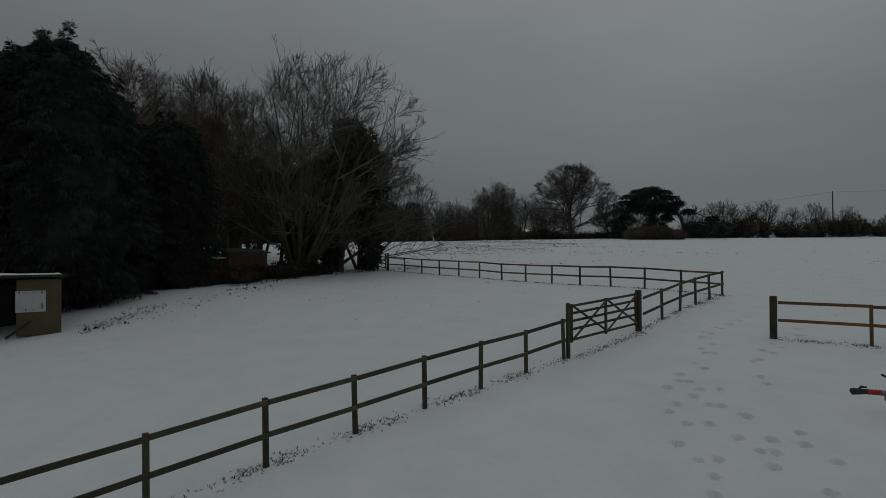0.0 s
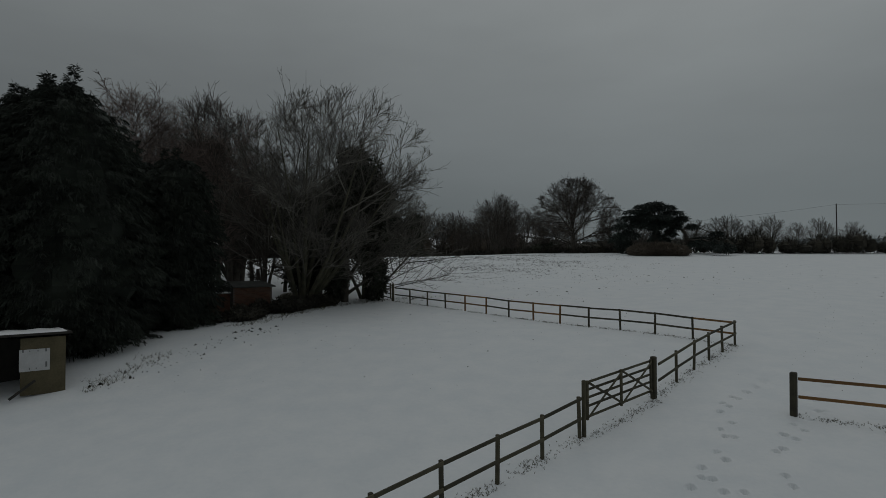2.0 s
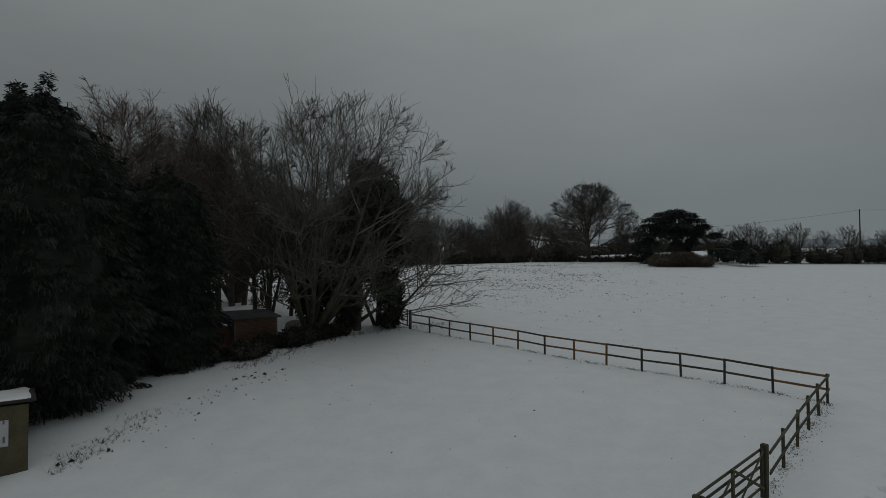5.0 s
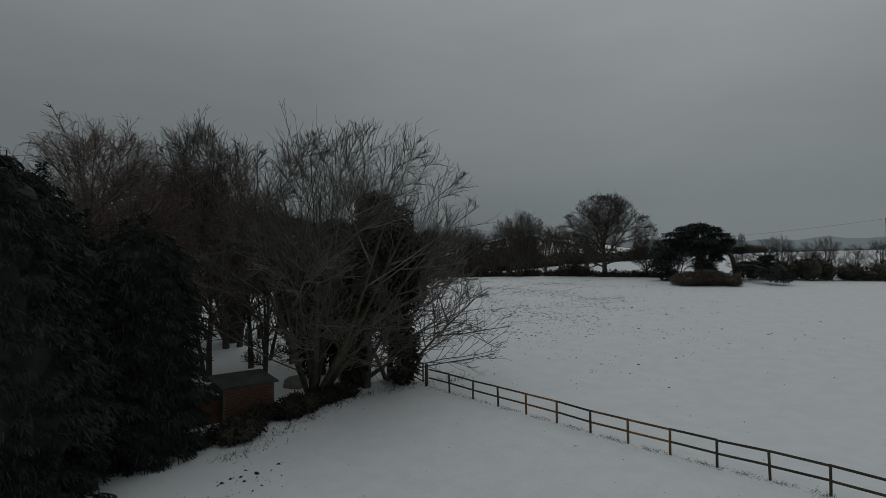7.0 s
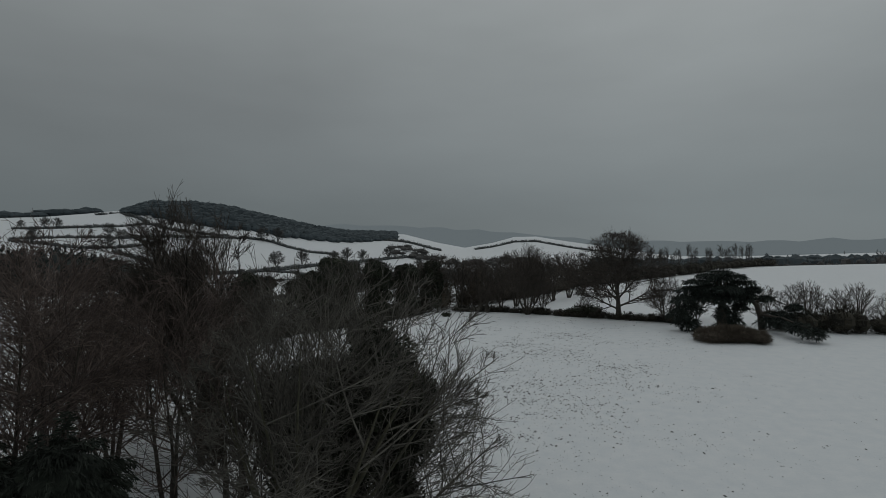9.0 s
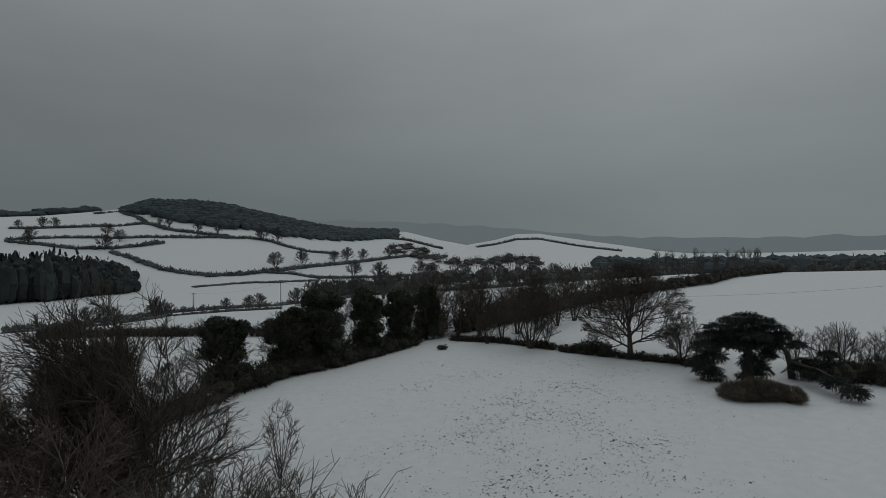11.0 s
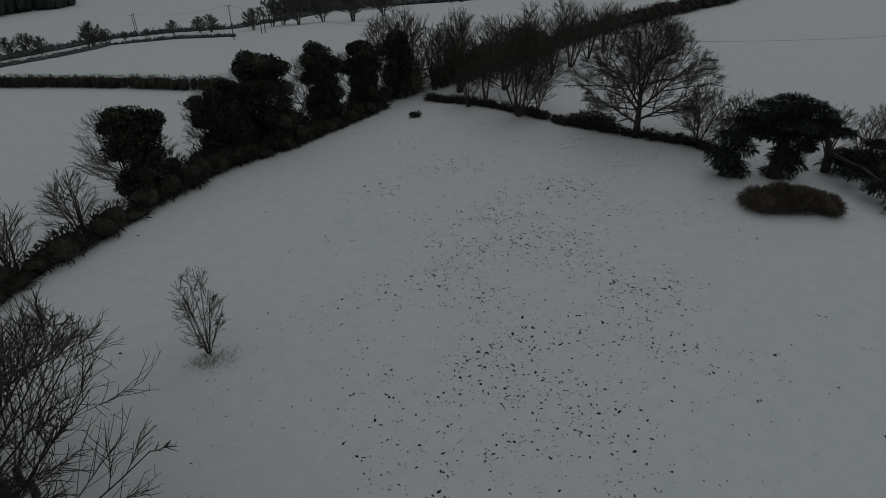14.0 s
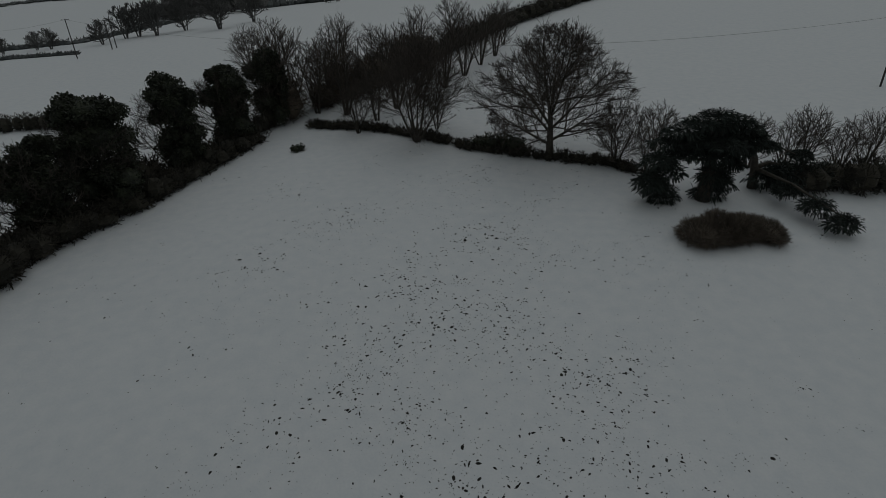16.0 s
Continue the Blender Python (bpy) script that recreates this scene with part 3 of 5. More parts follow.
def rail_fence(label, line, spans, top=1.1, low=0.55, seed=0, new_share=0.0, side=0.06, ends=(True, True)):
    """Two-rail fence along a line: each post and rail a part of it."""
    rng = random.Random(seed)
    ob = thing("post_and_rail_fence", label, "fence", "paddock fences")
    fresh = [rng.random() < new_share for _ in range(spans + 1)]
    spots = along(line, spans)
    pts = [Vector((p.x, p.y, gz(p.x, p.y) + rng.uniform(-0.02, 0.02))) for p in spots]
    for i, p in enumerate(pts):
        d = pts[min(i + 1, spans)] - pts[max(i - 1, 0)]
        if (i > 0 or ends[0]) and (i < spans or ends[1]):
            part("post", POST_NEW if fresh[i] else POST_OLD, ob, "", pose(p.x, p.y, p.z - 1.3 + top + 0.06, rng.uniform(-1.5, 1.5), rng.uniform(-1.5, 1.5), math.degrees(math.atan2(d.y, d.x)) + rng.uniform(-3, 3)))
    for i in range(spans):
        d = pts[i + 1] - pts[i]
        n = Vector((-d.y, d.x, 0)).normalized() * side
        for h in (top, low):
            p, q = pts[i] + n + Vector((0, 0, h - 0.045 + rng.uniform(-0.012, 0.012))), pts[i + 1] + n + Vector((0, 0, h - 0.045 + rng.uniform(-0.012, 0.012)))
            beam(RAIL_NEW if fresh[i] else RAIL_OLD, ob, "rail", p, q)
    return ob


rail_fence("weathered two-rail timber fence along the snowy paddock", [(-7.3, 4.35), (-3.5, 8.65), (2.72, 15.85)], 8, seed=1, side=-0.062)
rail_fence("timber rail fence between gate and paddock corner", [(5.9, 18.95), (11.68, 25.97)], 5, seed=2, new_share=0.0, side=-0.062, ends=(False, True), top=1.08)
rail_fence("long timber rail fence across the back of the paddock", [(11.68, 25.97), (6.05, 31.1), (1.5, 35.35), (-3.18, 39.75), (-6.2, 42.6)], 13, seed=3, new_share=0.35, side=-0.062, ends=(False, False), top=1.02, low=0.5)
rail_fence("amber two-rail timber fence beside the track", [(9.17, 16.47), (21.5, 10.9)], 6, seed=5, new_share=1.0, side=0.062, ends=(False, True), top=1.08)


def gatepost(x, y, h, label, w=0.17):
    me = box_mesh("gatepost", (w, w, h + 0.25), M_WOOD_OLD, 0.022)
    ob = new("gatepost", me)
    ob.matrix_basis = pose(x, y, gz(x, y) - 0.25, 0.8, -0.6, 42)
    return tagged(ob, label, "post", "gate posts")


gatepost(2.86, 15.95, 1.62, "weathered timber gate post at the paddock gate", 0.11)
gatepost(5.74, 18.80, 1.40, "stout dark timber gate post with worn top")
gatepost(9.05, 16.52, 1.27, "stout dark timber post at the end of the rails")
gatepost(-6.3, 42.65, 1.35, "stout timber corner post beside the dark ivy tree")


def field_gate(label, a, b, h, bars=5, seed=0, braces=True, mat=None, lift=(0.12, 0.12)):
    """Five-barred timber gate hung from a towards b."""
    mat = mat or M_WOOD_OLD
    ob = thing("field_gate", label, "gate", "gates")
    a, b = Vector((*a, gz(*a) + lift[0])), Vector((*b, gz(*b) + lift[1]))
    d = (b - a).normalized()
    bar = box_mesh("bar", (1.0, 0.028, 0.075), mat, 0.005)
    stile = box_mesh("stile", (0.08, 0.07, h), mat, 0.008)
    brace = box_mesh("brace", (1.0, 0.024, 0.07), mat, 0.005)
    rz = math.degrees(math.atan2(d.y, d.x))
    for k in (0.0, 0.5, 1.0):
        p = a.lerp(b, k)
        part("stile", stile, ob, "", pose(*p, 0, 0, rz))
    n = Vector((-d.y, d.x, 0)) * 0.05
    for i in range(bars):
        z = h * (0.06 + 0.88 * (i / (bars - 1)) ** 0.85)
        beam(bar, ob, "bar", a + n + Vector((0, 0, z - 0.04)), b + n + Vector((0, 0, z - 0.04)))
    if braces:
        up, lo = Vector((0, 0, h * 0.92)), Vector((0, 0, h * 0.05))
        m = a.lerp(b, 0.5)
        for p, q in ((a + up, m + lo), (a + lo, m + up), (m + up, b + lo), (m + lo, b + up)):
            beam(brace, ob, "brace", p - n, q - n)
    return ob


field_gate("closed weathered five-bar timber gate in the paddock fence", (2.99, 16.08), (5.62, 18.68), 1.14, lift=(0.42, 0.2))
field_gate("timber gate beyond the paddock corner by the ivy tree", (-6.55, 43.1), (-8.1, 45.6), 1.2, braces=False)
# ---- evergreens by the paddock ----
def cypress(label, x, y, height, radius, seed, boughs, tip=0.25, spires=6, group="cypress row"):
    """Dense drooping cypress: trunk, dark inner mass, and boughs that arch out past it with hanging sprays, so the outline is ragged."""
    rng = np.random.RandomState(seed)
    ob = thing("cypress_tree", label, "tree", group, at=(x, y, gz(x, y)))
    tr = Tubes()
    tr.add([(0, 0, -0.2), (0.05, 0, height * 0.5), (0, 0.05, height * 0.97)], [0.28, 0.16, 0.02], 7)
    part("trunk", tr.mesh("trunk", M_BARK), ob)
    f, g = lumpy(seed, 24), lumpy(seed + 5, 24)

    def profile(h, a):
        base = np.interp(h, (0, 0.05, 0.3, 0.65, 0.88, 0.96, 1.0), (0.72, 0.92, 1.0, 0.84, 0.42 + 0.40 * tip, 0.12 + 0.5 * tip, 0.02 + 0.3 * tip))
        d = np.stack([np.cos(a) * 1.4, np.sin(a) * 1.4, h * 5], -1)
        return radius * base * (1 + 0.32 * f(d) + 0.22 * g(d * 2.6))

    def sprays(p, out, length, width):
        n = len(p)
        side = np.cross(out, rng.normal(0, 1, (n, 3)))
        side /= np.linalg.norm(side, axis=1)[:, None] + 1e-9
        L, W = length * rng.uniform(0.6, 1.4, (n, 1)), width * rng.uniform(0.6, 1.4, (n, 1))
        end = p + out * L
        return np.stack([p - side * W * 0.35, p + side * W * 0.35, end + side * W * 0.5, end - side * W * 0.15], 1)

    h = 1 - rng.uniform(0, 1, boughs) ** 0.85
    a = rng.uniform(0, 6.283, boughs)
    R = profile(h, a)
    L = rng.uniform(0.7, 1.7, boughs) * (0.55 + 0.45 * np.minimum(R / radius, 1.0))
    k = 46
    t = rng.uniform(0, 1, (boughs, k)) ** 0.8
    over = rng.uniform(-0.25, 0.55, boughs) * (0.5 + 0.5 * R / radius)
    rad = (R + over - L)[:, None] + L[:, None] * t
    rise = rng.uniform(0.25, 0.6, boughs)[:, None] * L[:, None] * (t - 1.5 * t * t)
    spread = (0.10 + 0.26 * np.sin(np.clip(t, 0, 1) * 3.0)) * L[:, None] * rng.normal(0, 0.55, (boughs, k))
    ca, sa = np.cos(a)[:, None], np.sin(a)[:, None]
    p = np.stack([rad * ca - spread * sa, rad * sa + spread * ca, (h * height)[:, None] + rise - 0.35 * np.abs(spread)], -1).reshape(-1, 3)
    out = np.stack([np.repeat(ca, k, 1), np.repeat(sa, k, 1), -0.9 + 0 * t], -1).reshape(-1, 3) * np.array([0.75, 0.75, 1.0]) + rng.normal(0, 0.42, (boughs * k, 3))
    out /= np.linalg.norm(out, axis=1)[:, None]
    q = [sprays(p, out, 0.24, 0.055)]
    for i in range(spires):
        a0, h0 = rng.uniform(0, 6.283), rng.uniform(0.84, 0.98)
        r0 = float(profile(np.array([h0]), np.array([a0]))[0]) * rng.uniform(0.2, 0.85)
        up, n = rng.uniform(0.5, 1.3), 420
        u, b = rng.uniform(0, 1, n), rng.uniform(0, 6.283, n)
        w = (0.10 + 0.42 * (1 - u)) * rng.uniform(0.2, 1.1, n) * (0.6 + 0.5 * np.sin(u * 19 + i))
        lean = rng.uniform(-0.35, 0.35, 2)
        p = np.stack([r0 * math.cos(a0) + lean[0] * u * u + w * np.cos(b), r0 * math.sin(a0) + lean[1] * u * u + w * np.sin(b), h0 * height - 0.4 + u * (up + 0.4)], -1)
        out = np.stack([np.cos(b), np.sin(b), -0.5 + 0.6 * u], -1) + rng.normal(0, 0.35, (n, 3))
        out /= np.linalg.norm(out, axis=1)[:, None]
        q.append(sprays(p, out, 0.2, 0.045))
    hh, aa = np.meshgrid(np.linspace(0.0, 0.95, 40), np.linspace(0, 6.2832, 37), indexing="ij")
    rr = np.maximum(profile(hh, aa) * 0.86 - 0.35, 0.03)
    rr[-1] = 0.0
    c = np.stack([rr * np.cos(aa), rr * np.sin(aa), hh * height], -1)
    q.append(np.stack([c[:-1, :-1], c[:-1, 1:], c[1:, 1:], c[1:, :-1]], 2).reshape(-1, 4, 3))
    part("crown", soup("crown", np.concatenate(q), M_CYPRESS), ob)
    return ob


cypress("tall dark green cypress with drooping sprays and a feathery top", -20.1, 25.9, 12.9, 3.7, 11, 1500, tip=0.38, spires=11)
cypress("dark cypress with a ragged crown close beside the tallest", -22.6, 26.4, 12.5, 2.9, 16, 900, tip=0.45, spires=9)
cypress("dense dark cypress beside the field shelter", -23.6, 22.4, 12.2, 3.6, 12, 700, tip=0.4)
cypress("tall ragged dark cypress standing behind the row", -24.4, 33.6, 12.6, 3.0, 15, 800, tip=0.4)
cypress("broad dark cypress with hanging foliage by the paddock", -20.0, 30.0, 9.6, 3.4, 13, 1100, tip=0.85)
cypress("lower dark cypress at the end of the row", -17.6, 31.6, 9.7, 2.45, 14, 1000, tip=0.85)


def ivy_tree(label, x, y, height, clumps, seed, leaf=0.28, bare=True, group="ivy trees", trunk_r=0.3, mat=None, twigs=46, long=0.75, core=0.8, aspect=1.3, inner=0.75):
    """A tree smothered in ivy: trunk, leaf clumps given as (dx, dy, z, rx, rz, leaves), and bare twigs poking out."""
    ob = thing("ivy_clad_tree", label, "tree", group, at=(x, y, gz(x, y)))
    tr = Tubes()
    tr.add([(0, 0, -0.2), (0.1, 0, height * 0.35), (0, 0.1, height * 0.8)], [trunk_r, trunk_r * 0.8, trunk_r * 0.3], 8)
    for i, (dx, dy, z, rx, rz, n) in enumerate(clumps):
        tr.add([(0, 0, max(0.5, z - rz - 1.0)), (dx * 0.6, dy * 0.6, z - rz * 0.3), (dx, dy, z + rz * 0.4)], [trunk_r * 0.5, trunk_r * 0.35, 0.04], 5)
    part("trunk", tr.mesh("trunk", M_BARK), ob)
    q = []
    for i, (dx, dy, z, rx, rz, n) in enumerate(clumps):
        q += [leaf_blob((dx, dy, z), (rx, rx, rz), n, leaf, seed * 7 + i, 0.25, aspect, inner, 0.3), core_blob((dx, dy, z), (rx, rx, rz), seed * 7 + i, 0.3, core)]
    part("crown", soup("crown", np.concatenate(q), mat or M_IVY), ob)
    if bare:
        rng = np.random.RandomState(seed)
        tw = Tubes()
        for i, (dx, dy, z, rx, rz, n) in enumerate(clumps):
            for k in range(twigs):
                d = unit(rng.normal(0, 1, 3) + np.array([0, 0, 0.35]))
                p = np.array([dx, dy, z]) + d * np.array([rx, rx, rz]) * 0.75
                e = p + d * rng.uniform(0.5, 1.0) * rx * long + rng.normal(0, 0.15, 3)
                m = (p + e) / 2 + rng.normal(0, 0.15, 3)
                tw.add([p, m, e], [0.04, 0.028, 0.014], 3)
                for _ in range(3):
                    tw.add([m, m + unit(d + rng.normal(0, 0.7, 3)) * rx * 0.33], [0.02, 0.012], 3)
        part("bare_crown", tw.mesh("bare_crown", M_TWIG_PALE), ob, "pale bare twigs")
    return ob


# ---- bare trees and ivy by the paddock corner ----
bare_tree("multi_stemmed_tree", "large leafless multi-stemmed tree with upright mossy limbs", -12.7, 40.6, 14.8, 21, 8.2, 4600, 0.14, stems=14, trunk_r=0.18, twig=0.0145, bark=M_BARK_GREEN, twigs=M_TWIG_PALE, shift=(3.6, -2.4), spur=0.5, rise=0.07,
          profile=((0, 0.75), (0.2, 0.95), (0.35, 1.0), (0.55, 0.90), (0.75, 0.74), (0.9, 0.55), (1, 0.28)))
bare_tree("spreading_tree", "leafless tree with low spreading limbs over the fence", -8.8, 44.2, 9.4, 22, 6.4, 1500, 0.1, stems=5, trunk_r=0.15, twig=0.014, bark=M_BARK_GREEN, twigs=M_TWIG_PALE, shift=(1.4, -0.4), rise=0.01,
          profile=((0, 1.0), (0.2, 1.1), (0.4, 1.0), (0.65, 0.75), (0.9, 0.4), (1, 0.12)))
ivy_tree("dark ivy-smothered tree at the paddock corner", -10.0, 42.5, 12.0, [(-0.6, 0, 2.2, 0.9, 2.6, 2400), (-0.1, 0, 5.2, 1.6, 1.8, 3600), (0.7, 0.1, 7.6, 2.1, 1.7, 4400), (1.2, 0, 9.6, 1.7, 1.6, 2900), (0.6, 0.3, 10.9, 1.1, 1.0, 1500), (2.4, -0.2, 6.2, 1.4, 1.5, 2400), (2.9, 0.2, 8.2, 1.0, 1.0, 1300), (1.7, 0.4, 3.6, 1.1, 1.5, 1500), (2.5, 0.2, 2.0, 0.8, 1.5, 900), (-1.0, 0.2, 8.2, 1.1, 1.1, 1200)], 31, leaf=0.16, core=0.66, inner=0.45)
ivy_tree("dark brown ivy-crowned tree among the bare stems", -13.1, 46.6, 9.0, [(0, 0, 6.4, 3.0, 2.2, 6500), (1.9, 0.3, 5.6, 1.9, 1.8, 2800), (-2.0, 0.2, 5.6, 1.8, 1.7, 2600), (0.2, -1.2, 7.2, 1.7, 1.2, 2000), (-0.2, 0.4, 2.8, 1.1, 1.8, 1500)], 35, leaf=0.16, mat=M_IVY_BROWN, core=0.72)
ivy_tree("dark ivy-clad stems and holly under the bare trees", -14.0, 44.6, 9.0, [(0, 0, 2.4, 1.5, 2.2, 2800), (1.1, 0, 4.8, 1.4, 1.4, 2200), (-0.9, 0.2, 4.4, 1.1, 1.2, 1500), (2.0, 0.3, 2.6, 1.1, 1.7, 1500), (0.6, 0.1, 6.6, 1.2, 1.0, 1400)], 32, leaf=0.16, bare=False, core=0.66, inner=0.5)
bare_tree("woodland_tree", "tall leafless woodland tree with broad dense crown", -23.6, 54.2, 19.2, 23, 9.2, 5600, 0.12, stems=8, trunk_r=0.26, twig=0.021, twigs=M_TWIG, shift=(-2.4, 0), spur=0.6,
          profile=((0, 1.0), (0.2, 1.0), (0.45, 0.9), (0.7, 0.7), (0.9, 0.45), (1, 0.2)))
ivy_tree("ivy-clad leaning stems beside the tall woodland tree", -23.4, 55.4, 12.0, [(-0.6, 0, 3.4, 0.8, 1.8, 1500), (-1.9, 0.3, 6.6, 1.1, 2.0, 2400), (-1.2, 0.8, 8.4, 0.9, 2.2, 1900), (-3.4, 0.8, 9.8, 1.5, 2.2, 2800), (-4.6, 1.4, 12.0, 2.5, 2.3, 4600), (-6.0, 1.0, 11.0, 1.6, 1.8, 2200), (-3.2, 1.6, 13.2, 1.3, 1.2, 1400)], 36, leaf=0.42, mat=M_BRUSH, core=0.5, aspect=7.0, inner=0.25, twigs=90)
bare_tree("woodland_tree", "leafless birch with drooping fine reddish tips", -29.4, 45.6, 17.6, 24, 6.6, 2300, 0.25, stems=2, trunk_r=0.26, twig=0.017, twigs=M_TWIG_RED, droop=0.30, spur=0.9)
bare_tree("woodland_tree", "leafless birch with dense reddish twigs in the thicket", -20.4, 43.6, 16.2, 25, 5.2, 1100, 0.25, stems=3, trunk_r=0.17, twig=0.012, twigs=M_TWIG_RED, droop=0.25, spur=0.8)
bare_tree("woodland_tree", "slender leafless woodland tree with upright limbs", -18.4, 48.6, 12.5, 26, 3.2, 500, 0.3, stems=3, trunk_r=0.15, twig=0.011, twigs=M_TWIG_PALE)
bare_tree("woodland_tree", "broad leafless bush at the edge of the pasture", -32.0, 60.5, 9.5, 27, 5.0, 1500, 0.1, stems=6, trunk_r=0.14, twig=0.02, twigs=M_TWIG_RED)
bare_tree("woodland_tree", "bushy leafless birch behind the cypresses", -25.4, 38.6, 16.8, 29, 6.0, 2300, 0.25, stems=3, trunk_r=0.2, twig=0.016, twigs=M_TWIG_RED, droop=0.3, spur=0.8)
bare_tree("woodland_tree", "leafless woodland tree among the thicket stems", -33.0, 51.5, 15.4, 30, 6.8, 1900, 0.2, stems=3, trunk_r=0.22, twig=0.019, twigs=M_TWIG_RED, droop=0.15)
bare_tree("woodland_tree", "dense reddish leafless tree in the thicket", -28.6, 50.6, 13.0, 33, 5.4, 1300, 0.15, stems=4, trunk_r=0.18, twig=0.019, twigs=M_TWIG_RED, droop=0.2, spur=0.8)
bare_tree("woodland_tree", "leafless tree rising beside the tall cypress", -26.4, 26.2, 14.9, 34, 3.9, 900, 0.25, stems=3, trunk_r=0.16, twig=0.015, twigs=M_TWIG_RED)
bare_tree("sapling", "small multi-stemmed leafless sapling standing in the pasture", -20.2, 69.7, 6.6, 28, 1.9, 260, 0.08, stems=9, trunk_r=0.04, twig=0.016, group="", profile=((0, 0.5), (0.3, 0.8), (0.6, 0.9), (0.85, 0.7), (1, 0.35)), spur=0.4)

# ---- hedge trees round the pasture ----
OAK = ((0, 0.55), (0.2, 0.9), (0.45, 1.0), (0.7, 0.88), (0.9, 0.55), (1, 0.25))
bare_tree("field_maple", "broad round-crowned leafless tree in the hedge", 20.4, 114.0, 14.9, 41, 8.3, 9500, 0.14, stems=2, trunk_r=0.40, twig=0.018, group="hedge trees", spur=0.7, profile=OAK, rise=0.02)
bare_tree("field_maple", "smaller leafless tree beside the broad one", 26.8, 109.8, 8.4, 42, 3.2, 1100, 0.1, stems=4, trunk_r=0.13, twig=0.017, group="hedge trees", profile=OAK)
bare_tree("field_maple", "leafless multi-stemmed hedge tree with fan-shaped crown", 5.6, 125.0, 13.2, 43, 7.4, 2900, 0.1, stems=7, trunk_r=0.19, twig=0.018, group="hedge trees", profile=OAK)
bare_tree("field_maple", "slim leafless tree standing behind the cedar", 33.5, 113.5, 6.0, 44, 2.6, 500, 0.15, stems=4, trunk_r=0.09, twig=0.022, group="hedge trees", profile=OAK)
# copies of two hedge trees stand in the thicket and along the far hedges
PROTO_A = bare_tree("hedgerow_tree", "leafless hedgerow tree with upswept twigs", -3.5, 141.5, 11.5, 45, 5.0, 340, 0.1, stems=5, trunk_r=0.2, twig=0.028, group="thicket trees", profile=OAK, spur=0.9)
PROTO_B = bare_tree("hedgerow_tree", "leafless round-headed hedgerow tree", 9.0, 146.5, 11.0, 46, 5.4, 340, 0.12, stems=3, trunk_r=0.22, twig=0.028, group="thicket trees", profile=OAK, spur=0.9)
rr = random.Random(8)
for k, (x, y, s) in enumerate(((1.0, 136.5, 0.85), (4.5, 142, 1.12), (-8, 144, 1.05), (-12.5, 152, 1.15), (-16, 164, 1.2), (14, 152, 1.0), (19, 160, 1.1), (24, 168, 0.95), (29, 176, 1.0), (-5, 154, 1.05), (2, 160, 1.0),
                               (-22, 176, 0.95), (12, 174, 1.05), (22, 188, 1.0), (34, 188, 0.9), (-4, 178, 0.95), (9, 129.5, 0.55), (41, 106, 0.55), (44, 104, 0.6), (47, 105, 0.62), (50, 103, 0.55), (53, 103, 0.6), (57, 102, 0.5), (61, 102, 0.55), (66, 101, 0.5), (75, 100, 0.5), (106, 96, 1.05), (-38, 85, 0.6), (-40.5, 79, 0.65),
                               (-2, 131.5, 0.6), (15.5, 118.5, 0.4), (29.5, 107.5, 0.45))):
    copy_thing(PROTO_A if k % 2 else PROTO_B, pose(x, y, gz(x, y), 0, 0, rr.uniform(0, 360)) @ Matrix.Scale(s, 4))


def hedge(name, label, pts, width, height, seed, density=26, leaf=0.42, mat=None, wobble=0.35, core=True, aspect=2.4, gap=0.0):
    """An untrimmed hedge along a line: lumps of twigs and leaves over a core, one mesh."""
    rng = np.random.RandomState(seed)
    q = []
    step = height * 0.6
    for (ax, ay), (bx, by) in zip(pts, pts[1:]):
        n = max(1, int(math.hypot(bx - ax, by - ay) / step))
        for i in range(n):
            if rng.uniform() < gap:
                continue
            t = (i + 0.5) / n
            x, y = ax + (bx - ax) * t + rng.normal(0, width * 0.12), ay + (by - ay) * t + rng.normal(0, width * 0.12)
            h = height * rng.uniform(1 - wobble, 1 + wobble)
            z = gz(x, y)
            rad = (width * rng.uniform(0.45, 0.7), width * rng.uniform(0.45, 0.7) + step * 0.3, h * 0.55)
            q.append(leaf_blob((x, y, z + h * 0.48), rad, max(10, int(density * h)), leaf, seed * 1000 + len(q), -0.25 if aspect > 4 else 0.0, aspect, 0.6, 0.3))
            if core:
                q.append(core_blob((x, y, z + h * 0.45), rad, seed * 1000 + len(q), 0.3, 0.78, 6, 8))
    ob = new(name, soup(name, np.concatenate(q), mat or M_HEDGE))
    return tagged(ob, label, "hedge", kind="stuff")


hedge("hedge", "dark overgrown hedge along the pasture's lower side", [(-41, 70), (-38.6, 80), (-35.4, 91), (-32, 103.5), (-25.2, 115), (-16, 133.5)], 2.6, 1.8, 51, 130, 0.45, wobble=0.6, aspect=4.5)
hedge("undergrowth", "tangled dark undergrowth between the ivy trees", [(-36.4, 96), (-33.6, 107), (-29.6, 114.5), (-23.9, 125), (-19.4, 132.5), (-14.6, 140)], 2.4, 2.6, 61, 90, 0.5, wobble=0.5, aspect=5.0)
hedge("hedge", "scrubby hedge along the top of the pasture", [(-9, 137), (-3, 134), (1.9, 131), (6.8, 126), (12, 119.5), (18, 115), (26, 110.5), (29, 106)], 1.2, 0.9, 52, 140, 0.38, aspect=4.5, wobble=0.35, gap=0.1)
hedge("hedge", "dark thick hedge running on beyond the cedar", [(40, 100), (56, 96.5), (75, 94), (100, 92)], 2.3, 2.7, 53, 120, 0.5, aspect=5.5, wobble=0.35)
hedge("thicket", "brown leafless thicket at the pasture corner", [(-13, 142), (-6, 149), (1, 157), (8, 166), (15, 176)], 5.0, 5.6, 54, 260, 0.6, M_BRUSH, aspect=7.0)
